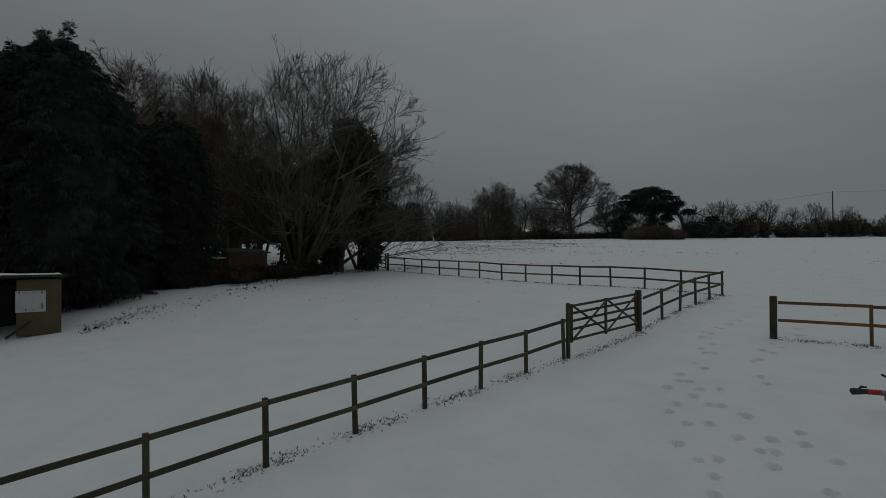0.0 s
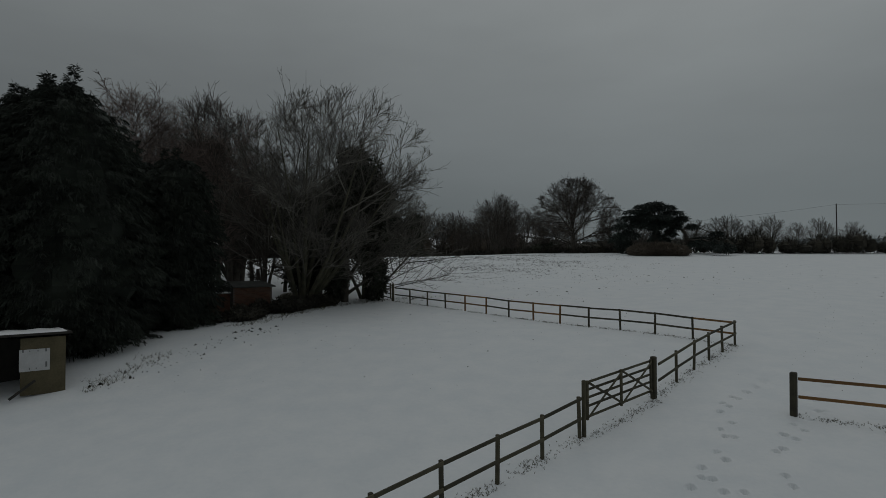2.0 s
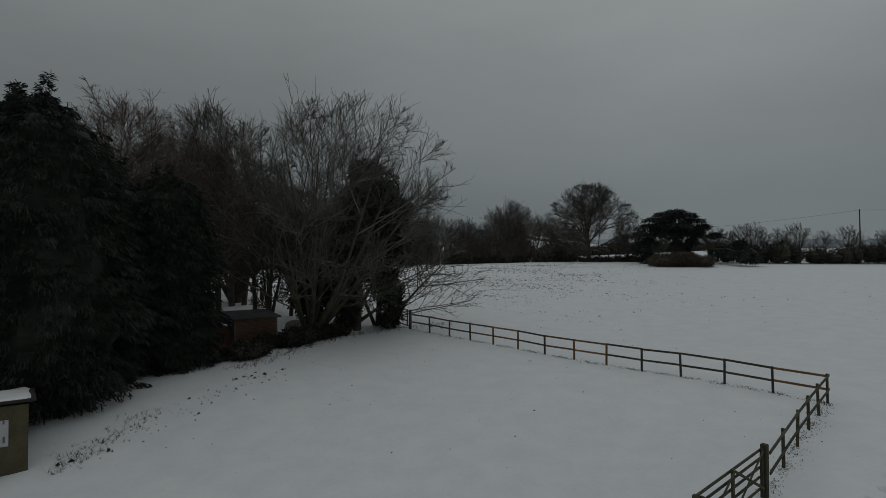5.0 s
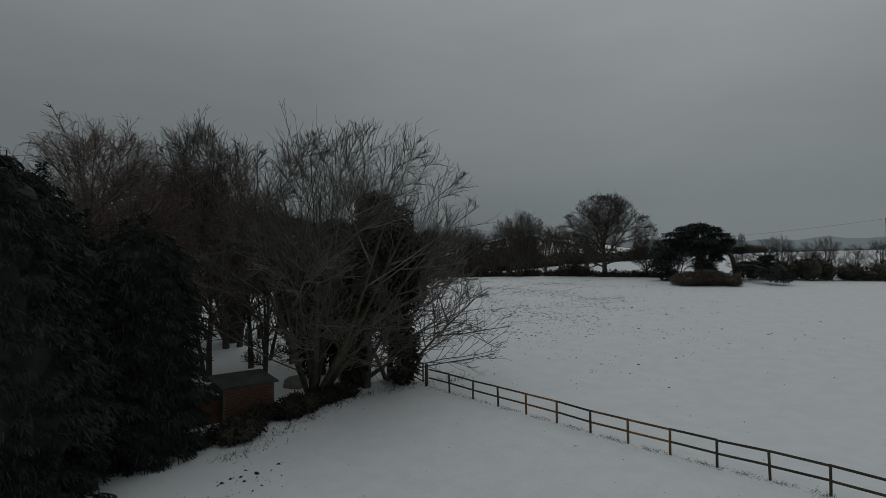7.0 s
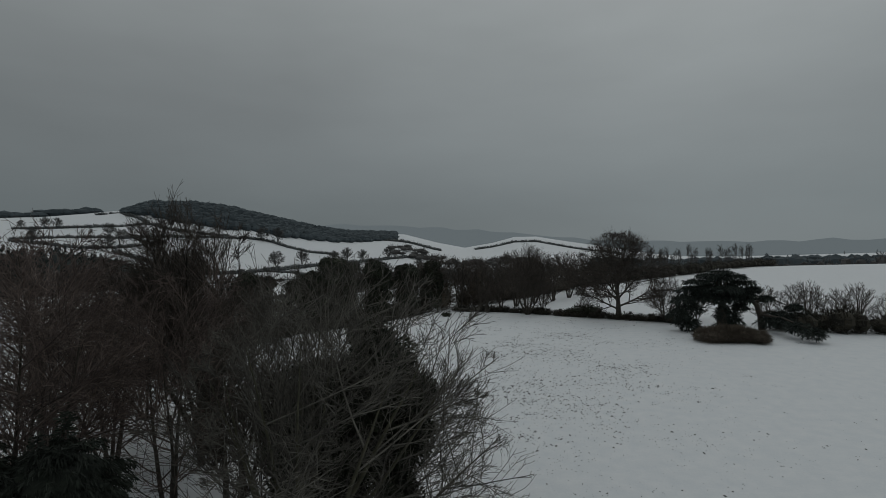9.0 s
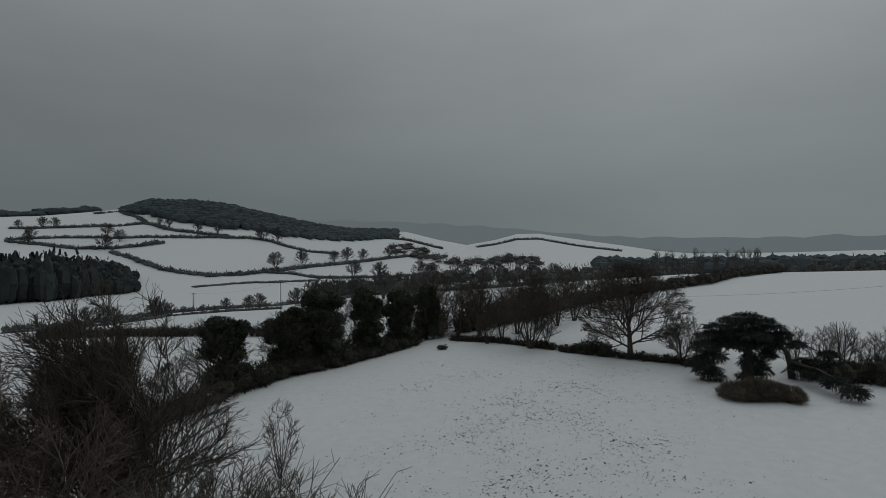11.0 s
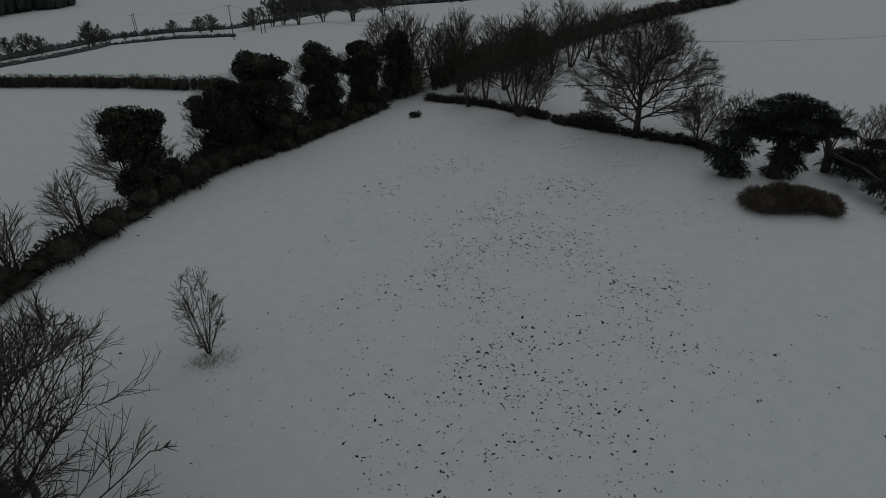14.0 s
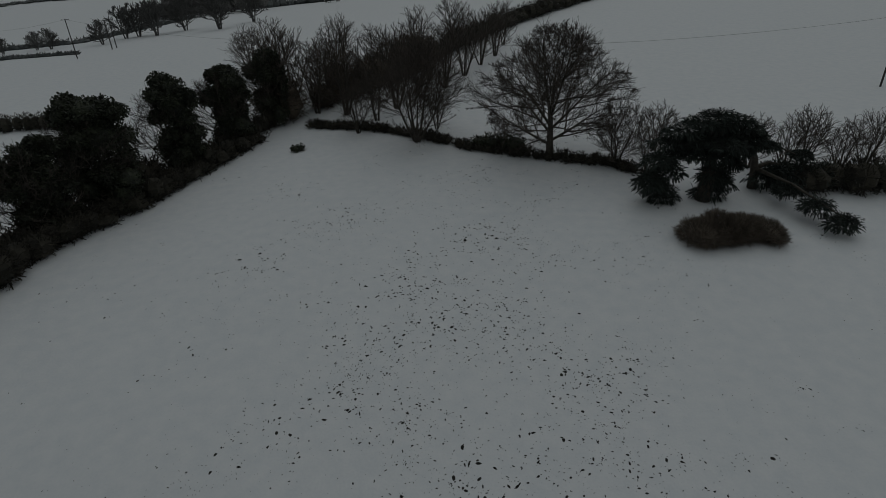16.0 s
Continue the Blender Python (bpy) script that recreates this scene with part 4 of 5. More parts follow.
hedge("hedge", "dark field hedge climbing over the rise", [(5, 158), (20, 183), (40, 212), (63, 238), (91, 265), (112, 295), (160, 341)], 4.2, 3.6, 55, 80, 0.5, aspect=4.5)
hedge("scrub", "dark bramble clump on the paddock bank", [(-14.2, 33.0), (-13.6, 34.6)], 1.3, 0.8, 581, 420, 0.2)
hedge("scrub", "dark bramble clump beside the brick shed", [(-13.0, 36.6), (-12.4, 38.2)], 1.2, 1.1, 582, 420, 0.2)
hedge("scrub", "dark evergreen shrub below the ivy tree", [(-8.6, 42.9), (-7.4, 43.5)], 1.3, 1.2, 583, 420, 0.2, M_IVY)
hedge("scrub", "straggling dark brambles along the paddock bank", [(-15.6, 32.6), (-14.8, 34.6), (-13.6, 36.6), (-12.4, 38.8), (-11.2, 40.4)], 0.9, 0.6, 585, 420, 0.2, wobble=0.6, gap=0.25)
hedge("scrub", "low dark scrub under the multi-stemmed tree", [(-11.6, 39.6), (-10.6, 40.8)], 1.0, 0.6, 584, 420, 0.2)
hedge("dark_bush", "low dark evergreen bush in the hedge line", [(12.2, 120.6), (17, 116.4)], 2.0, 1.9, 56, 120, 0.3, M_IVY)
hedge("brown_bush", "rounded brown leafless bush under the cedar", [(26.4, 92.9), (28.2, 92.2), (30.2, 91.9), (32.2, 91.8), (33.6, 92.0)], 3.2, 1.9, 57, 3000, 0.4, M_BUSH, wobble=0.4, aspect=12.0)
for k, (x, y, h, r) in enumerate(((27.4, 92.7, 2.7, 1.9), (29.6, 92.6, 3.1, 2.1), (31.6, 92.2, 2.8, 2.0), (33.6, 92.3, 2.5, 1.7))):
    bare_tree("twiggy_shrub", "fine-twigged brown leafless shrub growing through the bush", x, y, h, 571 + k, r, 1400, 0.05, stems=12, trunk_r=0.03, twig=0.011, bark=M_BUSH, twigs=M_BUSH, group="brown shrubs", spur=0.35, profile=((0, 0.9), (0.3, 1.0), (0.6, 0.9), (0.85, 0.65), (1, 0.3)))

for k, (x, y, h, s) in enumerate(((-36.7, 94.6, 10.1, 1.38), (-32.4, 106.8, 10.0, 1.2), (-28.9, 112.8, 12.5, 1.6), (-23.6, 123.2, 12.2, 1.25), (-18.9, 132.2, 11.4, 1.3), (-14.5, 140.6, 11.6, 1.25))):
    rr = np.random.RandomState(160 + k)
    clumps = [(0, 0, h * 0.22, 0.75 * s, h * 0.2, 1100), (0, 0, h * 0.66, 1.9 * s, h * 0.2, 2600), (0.2, 0.1, h * 0.83, 1.4 * s, h * 0.13, 1500)]
    for c in range(6):
        a = c * 1.05 + rr.uniform(-0.4, 0.4)
        clumps.append((math.cos(a) * 1.3 * s, math.sin(a) * 1.3 * s, h * rr.uniform(0.12, 0.34), rr.uniform(0.9, 1.3) * s, h * rr.uniform(0.1, 0.16), 650))
    for c in range(15):
        a = c * 2.4 + rr.uniform(-0.5, 0.5)
        hh = rr.uniform(0.36, 0.93)
        w = s * (2.35 - 2.6 * abs(hh - 0.62)) * rr.uniform(0.55, 1.0)
        clumps.append((math.cos(a) * w, math.sin(a) * w, h * hh, rr.uniform(0.55, 1.1) * s, h * rr.uniform(0.06, 0.11), 700))
    ivy_tree("ivy-covered hedgerow tree with lumpy dark crown and bare twig ends", x, y, h, clumps, 60 + k, leaf=0.2, group="ivy hedge trees", bare=False, core=0.7, inner=0.5)
    bare_tree("hedgerow_tree", "pale leafless twiggy tree standing among the ivy trees", x + rr.uniform(-1.6, 0.2), y + rr.uniform(-1.0, 1.5), h * rr.uniform(0.86, 1.0), 260 + k, 3.6 * s, 1000, 0.08, stems=4, trunk_r=0.12, twig=0.02, twigs=M_TWIG, group="twiggy hedge trees", profile=OAK)


def cedar(label, x, y, height, seed):
    """Flat-topped cedar: leaning trunk, level limbs, plates of needles with hanging edges, snow on the top plates."""
    rng = np.random.RandomState(seed)
    ob = thing("cedar_tree", label, "tree", at=(x, y, gz(x, y)))
    tr = Tubes()
    tr.add([(0, 0, -0.3), (0.1, 0, 1.8), (0.2, 0.1, 3.6), (0.2, 0, 5.0)], [0.85, 0.7, 0.6, 0.3], 9)
    tr.add([(6.4, 1.4, -0.3), (6.1, 1.2, 2.0), (5.4, 0.8, 3.8), (3.6, 0.4, 5.4)], [0.5, 0.42, 0.32, 0.15], 8)
    tr.add([(6.0, 1.2, 2.4), (7.4, 1.0, 2.9), (11.5, 0.5, 2.0)], [0.3, 0.2, 0.08], 6)
    tr.add([(5.0, 0.8, 4.2), (7.2, 1.0, 4.9), (11.0, 1.0, 3.2)], [0.2, 0.12, 0.05], 6)
    tr.add([(6.0, 1.2, 2.4), (6.8, -3.6, 2.3), (7.9, -9.0, 1.2)], [0.22, 0.14, 0.05], 6)
    plates = [(1.3, 0.2, 7.7, 1.5, 0.25), (-0.9, -0.2, 7.3, 1.6, 0.28), (3.3, 0.3, 7.2, 1.8, 0.28), (0.6, 0.6, 6.8, 2.4, 0.4), (-2.7, 0, 6.6, 1.6, 0.3), (5.0, 0.5, 6.4, 1.7, 0.3), (-4.2, 0.3, 5.6, 1.6, 0.4), (6.6, 0.4, 5.5, 1.2, 0.35),
              (-5.4, -0.2, 4.4, 1.5, 0.6), (-6.4, -0.4, 3.0, 1.3, 0.9), (-5.2, 0.5, 2.2, 1.4, 1.1), (-4.3, 0.2, 3.7, 1.4, 0.8), (-3.1, 0, 4.7, 1.3, 0.5), (-4.2, 0.4, 1.2, 1.3, 1.0), (-1.8, 0.3, 5.2, 1.2, 0.45), (1.4, -1.4, 5.6, 1.8, 0.35), (3.0, 1.6, 5.8, 1.7, 0.35), (-1.0, 0, 5.9, 1.5, 0.4), (1.6, 0.2, 5.6, 1.7, 0.4), (3.6, 0, 5.4, 1.3, 0.4), (5.2, 0.2, 5.0, 1.2, 0.5), (0.4, -0.2, 4.5, 1.6, 0.7), (2.4, 0, 4.6, 1.3, 0.5), (2.6, 0, 3.9, 0.9, 0.6), (5.4, 0.3, 4.4, 0.8, 0.5),
              (0.3, -0.2, 3.4, 1.2, 1.4), (0.6, 0.0, 1.5, 1.5, 1.3), (1.9, 0.2, 2.2, 1.0, 1.2), (7.2, 0.6, 2.0, 1.5, 1.1), (8.6, 0.5, 2.4, 1.6, 0.9), (10.4, 0.3, 2.2, 1.7, 1.1), (12.4, 0, 2.0, 1.8, 1.2), (14.2, 0, 1.6, 1.6, 1.1), (9.2, 1.0, 4.3, 0.9, 0.25), (11.0, 1.0, 3.6, 0.9, 0.25), (6.7, -3.1, 1.9, 1.2, 0.5), (7.3, -6.3, 1.5, 1.4, 0.6), (7.9, -9.0, 1.0, 1.3, 0.6)]
    q, caps = [], []
    for i, (dx, dy, z, r, h) in enumerate(plates):
        dx = dx * 0.85 - 1.0 if z > 4 and dx > -3 else dx
        z = z * 1.14 if z > 4 else z
        if abs(dx) < 6 and z > 4:
            tr.add([(0.2, 0, min(z - 0.9, 4.6)), (dx * 0.55, dy * 0.6, z - 0.35), (dx, dy, z - 0.1)], [0.2, 0.12, 0.05], 5)
        a = leaf_blob((dx, dy, z), (r * 0.95, r * 0.85, h * 0.8), 900, 0.26, seed * 10 + i, 0.25, 3.6, 0.1, 0.45, flat=0.3)
        b = leaf_blob((dx, dy, z - h * 0.6), (r * 1.15, r * 1.0, h * 0.6), 300, 0.5, seed * 10 + i + 50, 0.8, 5.0, 0.6, 0.5)
        q += [a, b, core_blob((dx, dy, z), (r, r * 0.85, h), seed * 10 + i, 0.3, 0.34, 5, 12)]
        if i < 6:
            caps.append(snow_on(a, z + h * 0.35, 0.4, seed + i))
    part("trunk", tr.mesh("trunk", M_BARK), ob)
    part("crown", soup("crown", np.concatenate(q), M_CEDAR), ob)
    tagged(part("snow", soup("snow", np.concatenate(caps), M_SNOWCAP), ob, "thin snow lying on the flat top"), kind="stuff")
    return ob


cedar("flat-topped dark cedar with spreading drooping plates of needles", 31.7, 99.6, 7.6, 71)
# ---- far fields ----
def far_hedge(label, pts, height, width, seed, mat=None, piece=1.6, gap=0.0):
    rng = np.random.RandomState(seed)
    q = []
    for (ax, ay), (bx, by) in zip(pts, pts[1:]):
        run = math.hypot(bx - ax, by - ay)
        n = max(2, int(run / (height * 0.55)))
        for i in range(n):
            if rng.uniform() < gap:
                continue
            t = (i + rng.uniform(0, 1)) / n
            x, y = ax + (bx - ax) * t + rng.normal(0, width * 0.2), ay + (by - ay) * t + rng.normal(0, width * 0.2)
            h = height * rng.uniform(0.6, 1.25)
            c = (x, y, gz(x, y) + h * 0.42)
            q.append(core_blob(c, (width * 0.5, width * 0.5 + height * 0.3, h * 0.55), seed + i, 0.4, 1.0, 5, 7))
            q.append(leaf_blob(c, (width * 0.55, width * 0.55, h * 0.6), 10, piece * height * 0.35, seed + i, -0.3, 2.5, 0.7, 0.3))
    return tagged(new("field_hedge", soup("field_hedge", np.concatenate(q), mat or M_HAZEHEDGE)), label, "hedge", kind="stuff")


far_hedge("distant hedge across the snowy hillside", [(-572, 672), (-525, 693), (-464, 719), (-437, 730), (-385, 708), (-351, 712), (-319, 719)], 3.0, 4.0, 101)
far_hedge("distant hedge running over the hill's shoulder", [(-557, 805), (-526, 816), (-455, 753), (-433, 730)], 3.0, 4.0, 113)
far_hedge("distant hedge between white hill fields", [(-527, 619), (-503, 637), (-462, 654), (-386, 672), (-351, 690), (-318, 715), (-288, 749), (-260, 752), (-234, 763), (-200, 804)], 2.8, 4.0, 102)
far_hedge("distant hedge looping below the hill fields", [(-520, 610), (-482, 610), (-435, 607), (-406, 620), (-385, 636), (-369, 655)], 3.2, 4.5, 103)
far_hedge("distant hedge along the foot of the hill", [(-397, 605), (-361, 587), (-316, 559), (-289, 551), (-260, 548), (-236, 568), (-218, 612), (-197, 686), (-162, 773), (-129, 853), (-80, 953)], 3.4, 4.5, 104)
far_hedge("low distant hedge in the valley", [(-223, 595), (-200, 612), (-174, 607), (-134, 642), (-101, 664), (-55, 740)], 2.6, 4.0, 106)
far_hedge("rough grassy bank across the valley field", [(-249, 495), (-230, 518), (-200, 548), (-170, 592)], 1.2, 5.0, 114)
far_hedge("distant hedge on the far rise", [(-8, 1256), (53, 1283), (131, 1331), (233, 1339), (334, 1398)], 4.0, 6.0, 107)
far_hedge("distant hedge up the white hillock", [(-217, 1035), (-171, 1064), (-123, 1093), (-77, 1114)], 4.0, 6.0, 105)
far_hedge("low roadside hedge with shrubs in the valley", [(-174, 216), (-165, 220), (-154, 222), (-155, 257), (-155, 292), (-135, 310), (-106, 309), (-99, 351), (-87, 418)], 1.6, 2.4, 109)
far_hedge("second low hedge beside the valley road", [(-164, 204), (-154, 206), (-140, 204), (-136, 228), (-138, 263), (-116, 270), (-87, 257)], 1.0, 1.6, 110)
hedge("hedge", "trimmed dark hedge across the lower field", [(-125.7, 172.3), (-114.5, 169.3), (-97.5, 165.1), (-76.7, 159.2), (-56.3, 153.1), (-49.8, 151.6)], 2.0, 2.5, 111, 90, 0.4, wobble=0.07, aspect=4.5)
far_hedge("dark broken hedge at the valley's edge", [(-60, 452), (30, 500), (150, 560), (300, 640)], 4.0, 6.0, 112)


def woods(label, inside, box, spacing, height, seed, mat, pieces=9, keep=1.0):
    """Far woodland: many small crowns where inside(x, y) holds."""
    rng = np.random.RandomState(seed)
    q = []
    for x in np.arange(box[0], box[2], spacing):
        for y in np.arange(box[1], box[3], spacing):
            px, py = x + rng.uniform(-0.5, 0.5) * spacing, y + rng.uniform(-0.5, 0.5) * spacing
            if inside(px, py) and rng.uniform() < keep:
                h = (height(bearing(px, py)) if callable(height) else height) * (rng.uniform(0.72, 1.15) if keep == 1.0 else rng.uniform(0.4, 1.25))
                dome = mat == M_HAZEWOOD
                c = (px, py, gz(px, py) + h * (0.38 if dome else 0.5))
                q.append(core_blob(c, (spacing * (0.95 if dome else 0.75), spacing * (0.95 if dome else 0.75), h * (0.6 if dome else 0.52)), rng.randint(9999), 0.35, 1.0 if keep == 1.0 else 0.7, 5, 6))
                q.append(leaf_blob(c, (spacing * 0.6, spacing * 0.6, h * 0.55), pieces if keep == 1.0 else 26, h * 0.15 if keep == 1.0 else 2.6, rng.randint(9999), -0.8, 2.0 if keep == 1.0 else 4.0, 0.8, 0.3))
    return tagged(new("far_woodland", soup("far_woodland", np.concatenate(q), mat)), label, "wood", kind="stuff")


def bearing(x, y):
    return math.atan2(x, y - 26)


def reach(x, y):
    return math.hypot(x, y - 26)


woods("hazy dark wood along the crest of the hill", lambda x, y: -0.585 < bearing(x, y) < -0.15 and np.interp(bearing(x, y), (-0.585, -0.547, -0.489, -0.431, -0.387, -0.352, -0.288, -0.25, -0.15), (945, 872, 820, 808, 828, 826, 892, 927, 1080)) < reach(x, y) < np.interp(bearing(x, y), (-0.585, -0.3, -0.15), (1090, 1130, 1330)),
      (-700, 680, -120, 1360), 8, lambda b: np.interp(b, (-0.585, -0.55, -0.48, -0.42, -0.34, -0.29, -0.15), (5, 10, 10, 9, 9, 8, 7)), 121, M_HAZEWOOD)
woods("hazy copse on the left hilltop", lambda x, y: bearing(x, y) < -0.62 and 1040 < reach(x, y) < 1090, (-1000, 500, -500, 900), 14, 11, 122, M_HAZEWOOD)
woods("dark conifer plantation on the valley floor", lambda x, y: -0.82 < bearing(x, y) < -0.57 and 0 < reach(x, y) - np.interp(bearing(x, y), (-0.82, -0.74, -0.69, -0.575), (435, 450, 461, 512)) < 95, (-440, 290, -250, 520), 6.5,
      lambda b: np.interp(b, (-0.82, -0.67, -0.62, -0.57), (25, 26, 19, 8)), 123, M_PLANT)
woods("hazy wood on the far valley side", lambda x, y: 0.20 < bearing(x, y) < 0.75 and 850 < reach(x, y) < 960, (150, 500, 760, 1000), 14, 20, 124, M_HAZEWOOD)
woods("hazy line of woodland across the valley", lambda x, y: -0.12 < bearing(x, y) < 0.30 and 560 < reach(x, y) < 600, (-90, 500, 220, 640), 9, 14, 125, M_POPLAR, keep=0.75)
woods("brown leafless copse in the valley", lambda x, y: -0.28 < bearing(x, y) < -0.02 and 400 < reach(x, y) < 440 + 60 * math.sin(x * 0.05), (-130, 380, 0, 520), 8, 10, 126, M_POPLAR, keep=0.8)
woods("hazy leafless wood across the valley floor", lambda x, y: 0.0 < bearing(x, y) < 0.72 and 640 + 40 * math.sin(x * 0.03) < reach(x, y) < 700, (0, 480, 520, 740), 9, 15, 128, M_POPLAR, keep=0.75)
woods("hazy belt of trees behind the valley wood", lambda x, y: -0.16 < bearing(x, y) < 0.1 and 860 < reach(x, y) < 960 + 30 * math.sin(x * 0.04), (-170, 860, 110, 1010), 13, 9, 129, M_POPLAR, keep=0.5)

# far ridge, only a hazy outline, its haze put into colour and glow
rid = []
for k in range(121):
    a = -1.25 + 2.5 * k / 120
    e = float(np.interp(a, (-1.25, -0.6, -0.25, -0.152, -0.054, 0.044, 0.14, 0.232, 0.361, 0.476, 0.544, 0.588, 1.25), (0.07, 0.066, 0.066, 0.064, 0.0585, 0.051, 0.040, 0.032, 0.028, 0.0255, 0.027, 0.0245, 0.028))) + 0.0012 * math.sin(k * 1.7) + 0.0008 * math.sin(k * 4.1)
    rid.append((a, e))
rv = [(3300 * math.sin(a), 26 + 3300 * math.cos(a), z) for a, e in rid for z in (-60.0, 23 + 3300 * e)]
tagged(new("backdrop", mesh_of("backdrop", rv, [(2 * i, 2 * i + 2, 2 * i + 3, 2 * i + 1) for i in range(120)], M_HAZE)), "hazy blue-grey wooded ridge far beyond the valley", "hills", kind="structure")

FAR_TREE = bare_tree("distant_tree", "distant leafless field tree", -496, 609, 13.0, 131, 6.5, 150, 0.08, stems=3, trunk_r=0.35, twig=0.10, profile=OAK, bark=M_HAZETWIG, twigs=M_HAZETWIG, group="distant trees", spur=2.2)
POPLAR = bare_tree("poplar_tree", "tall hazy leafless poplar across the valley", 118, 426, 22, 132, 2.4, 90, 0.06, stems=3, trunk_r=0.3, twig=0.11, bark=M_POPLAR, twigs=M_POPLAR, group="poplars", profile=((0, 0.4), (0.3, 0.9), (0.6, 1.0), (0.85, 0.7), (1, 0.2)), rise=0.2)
rr = random.Random(10)
for k in range(22):
    x = 110 + 3.2 * k + rr.uniform(-2, 2)
    y = 420 - 0.9 * k + rr.uniform(-5, 5)
    copy_thing(POPLAR, pose(x, y, gz(x, y), 0, 0, rr.uniform(0, 360)) @ Matrix.Scale(rr.uniform(0.7, 1.1), 4))
rr = random.Random(9)
for x, y, s in ((-511, 633, 1.10), (-571, 686, 0.80), (-546, 694, 1.10), (-534, 699, 1.00), (-445, 668, 1.30), (-416, 649, 1.20), (-411, 614, 1.40), (-414, 727, 0.70), (-400, 724, 0.90), (-359, 719, 1.10), (-337, 726, 1.00), (-286, 744, 1.50), (-274, 766, 1.50), (-223, 621, 1.50), (-213, 677, 1.40), (-190, 740, 1.20), (-179, 766, 1.50), (-163, 790, 1.30), (-136, 846, 1.40), (-143, 642, 1.50), (-112, 630, 1.60), (-77, 714, 1.50), (-64, 717, 1.30), (-156, 233, 0.55), (-156, 242, 0.60), (-150, 241, 0.50), (-145, 260, 0.55), (-142, 258, 0.75), (-141, 266, 0.50), (-142, 280, 0.30), (-138, 291, 0.30), (-128, 294, 0.50), (-117, 296, 0.55), (-111, 293, 0.60), (-90, 286, 0.70), (-88, 305, 0.95), (-84, 308, 1.00), (-75, 300, 1.00), (-67, 313, 1.00), (-50, 295, 1.10), (-40, 315, 0.90), (-108, 420, 0.85), (-92, 412, 0.90), (-70, 440, 1.00), (-50, 470, 0.90), (-30, 480, 1.00), (-64, 446, 1.30), (-42, 472, 1.20), (-20, 490, 1.30), (0, 505, 1.20), (18, 515, 1.30), (-60, 700, 1.40), (-20, 690, 1.30), (20, 720, 1.40), (60, 700, 1.30), (90, 760, 1.40), (120, 620, 1.00), (140, 640, 1.10), (165, 640, 1.00), (185, 650, 1.20), (210, 650, 1.10), (235, 660, 1.20), (260, 655, 1.10), (285, 650, 1.20), (310, 660, 1.00), (340, 670, 1.10), (-35, 820, 1.30), (40, 900, 1.30)):
    copy_thing(FAR_TREE, pose(x, y, gz(x, y) - 0.3, 0, 0, rr.uniform(0, 360)) @ Matrix.Scale(s, 4))


# ---- power poles and wires ----
def power_pole(label, x, y, height, arms=1, turn=20.0):
    ob = thing("power_pole", label, "pole", "power poles", at=(x, y, gz(x, y)), turn=turn)
    t = Tubes()
    t.add([(0, 0, -0.5), (0, 0, height)], [0.17, 0.11], 8)
    part("pole", t.mesh("pole", M_POLE), ob)
    if arms:
        part("crossarm", box_mesh("crossarm", (2.0, 0.12, 0.14), M_POLE, 0.01), ob, "", pose(0, 0, height - 0.35))
        for dx in (-0.85, 0.0, 0.85):
            i = Tubes()
            i.add([(0, 0, 0), (0, 0, 0.12), (0, 0, 0.22)], [0.05, 0.06, 0.03], 6)
            part("insulator", i.mesh("insulator", M_STONE), ob, "", pose(dx, 0, height - 0.21))
    return ob


power_pole("tall dark timber power pole behind the hedge", 83.6, 133.5, 17.6 - gz(83.6, 133.5), 0)
for x, y, h in ((-152.4, 309.6, 9.0), (-82.0, 242.4, 11.0), (-77.9, 259.7, 9.0), (-78.1, 264.4, 9.0), (-146.1, 296.7, 9.0), (-3.3, 160.6, 8.5)):
    power_pole("timber power pole with crossarm in the white valley field", x, y, h)


def wire(a, b, sag, r=0.02):
    a, b = Vector(a), Vector(b)
    t = Tubes()
    pts = [a.lerp(b, k / 14) - Vector((0, 0, sag * 4 * (k / 14) * (1 - k / 14))) for k in range(15)]
    t.add([tuple(p) for p in pts], [r] * 15, 3)
    return tagged(new("power_wire", t.mesh("power_wire", M_WIRE)), "thin sagging black overhead power wire", "wire", "power wires")


wire((83.6, 133.5, 17.4), (-3.3, 160.6, gz(-3.3, 160.6) + 8.3), 2.2)
wire((83.6, 133.5, 17.4), (175, 92, 19.5), 1.4)
wire((-3.3, 160.6, gz(-3.3, 160.6) + 8.2), (-82.0, 242.4, gz(-82.0, 242.4) + 10.8), 1.5)
wire((-82.0, 242.4, gz(-82.0, 242.4) + 10.8), (-152.4, 309.6, gz(-152.4, 309.6) + 8.8), 1.5)
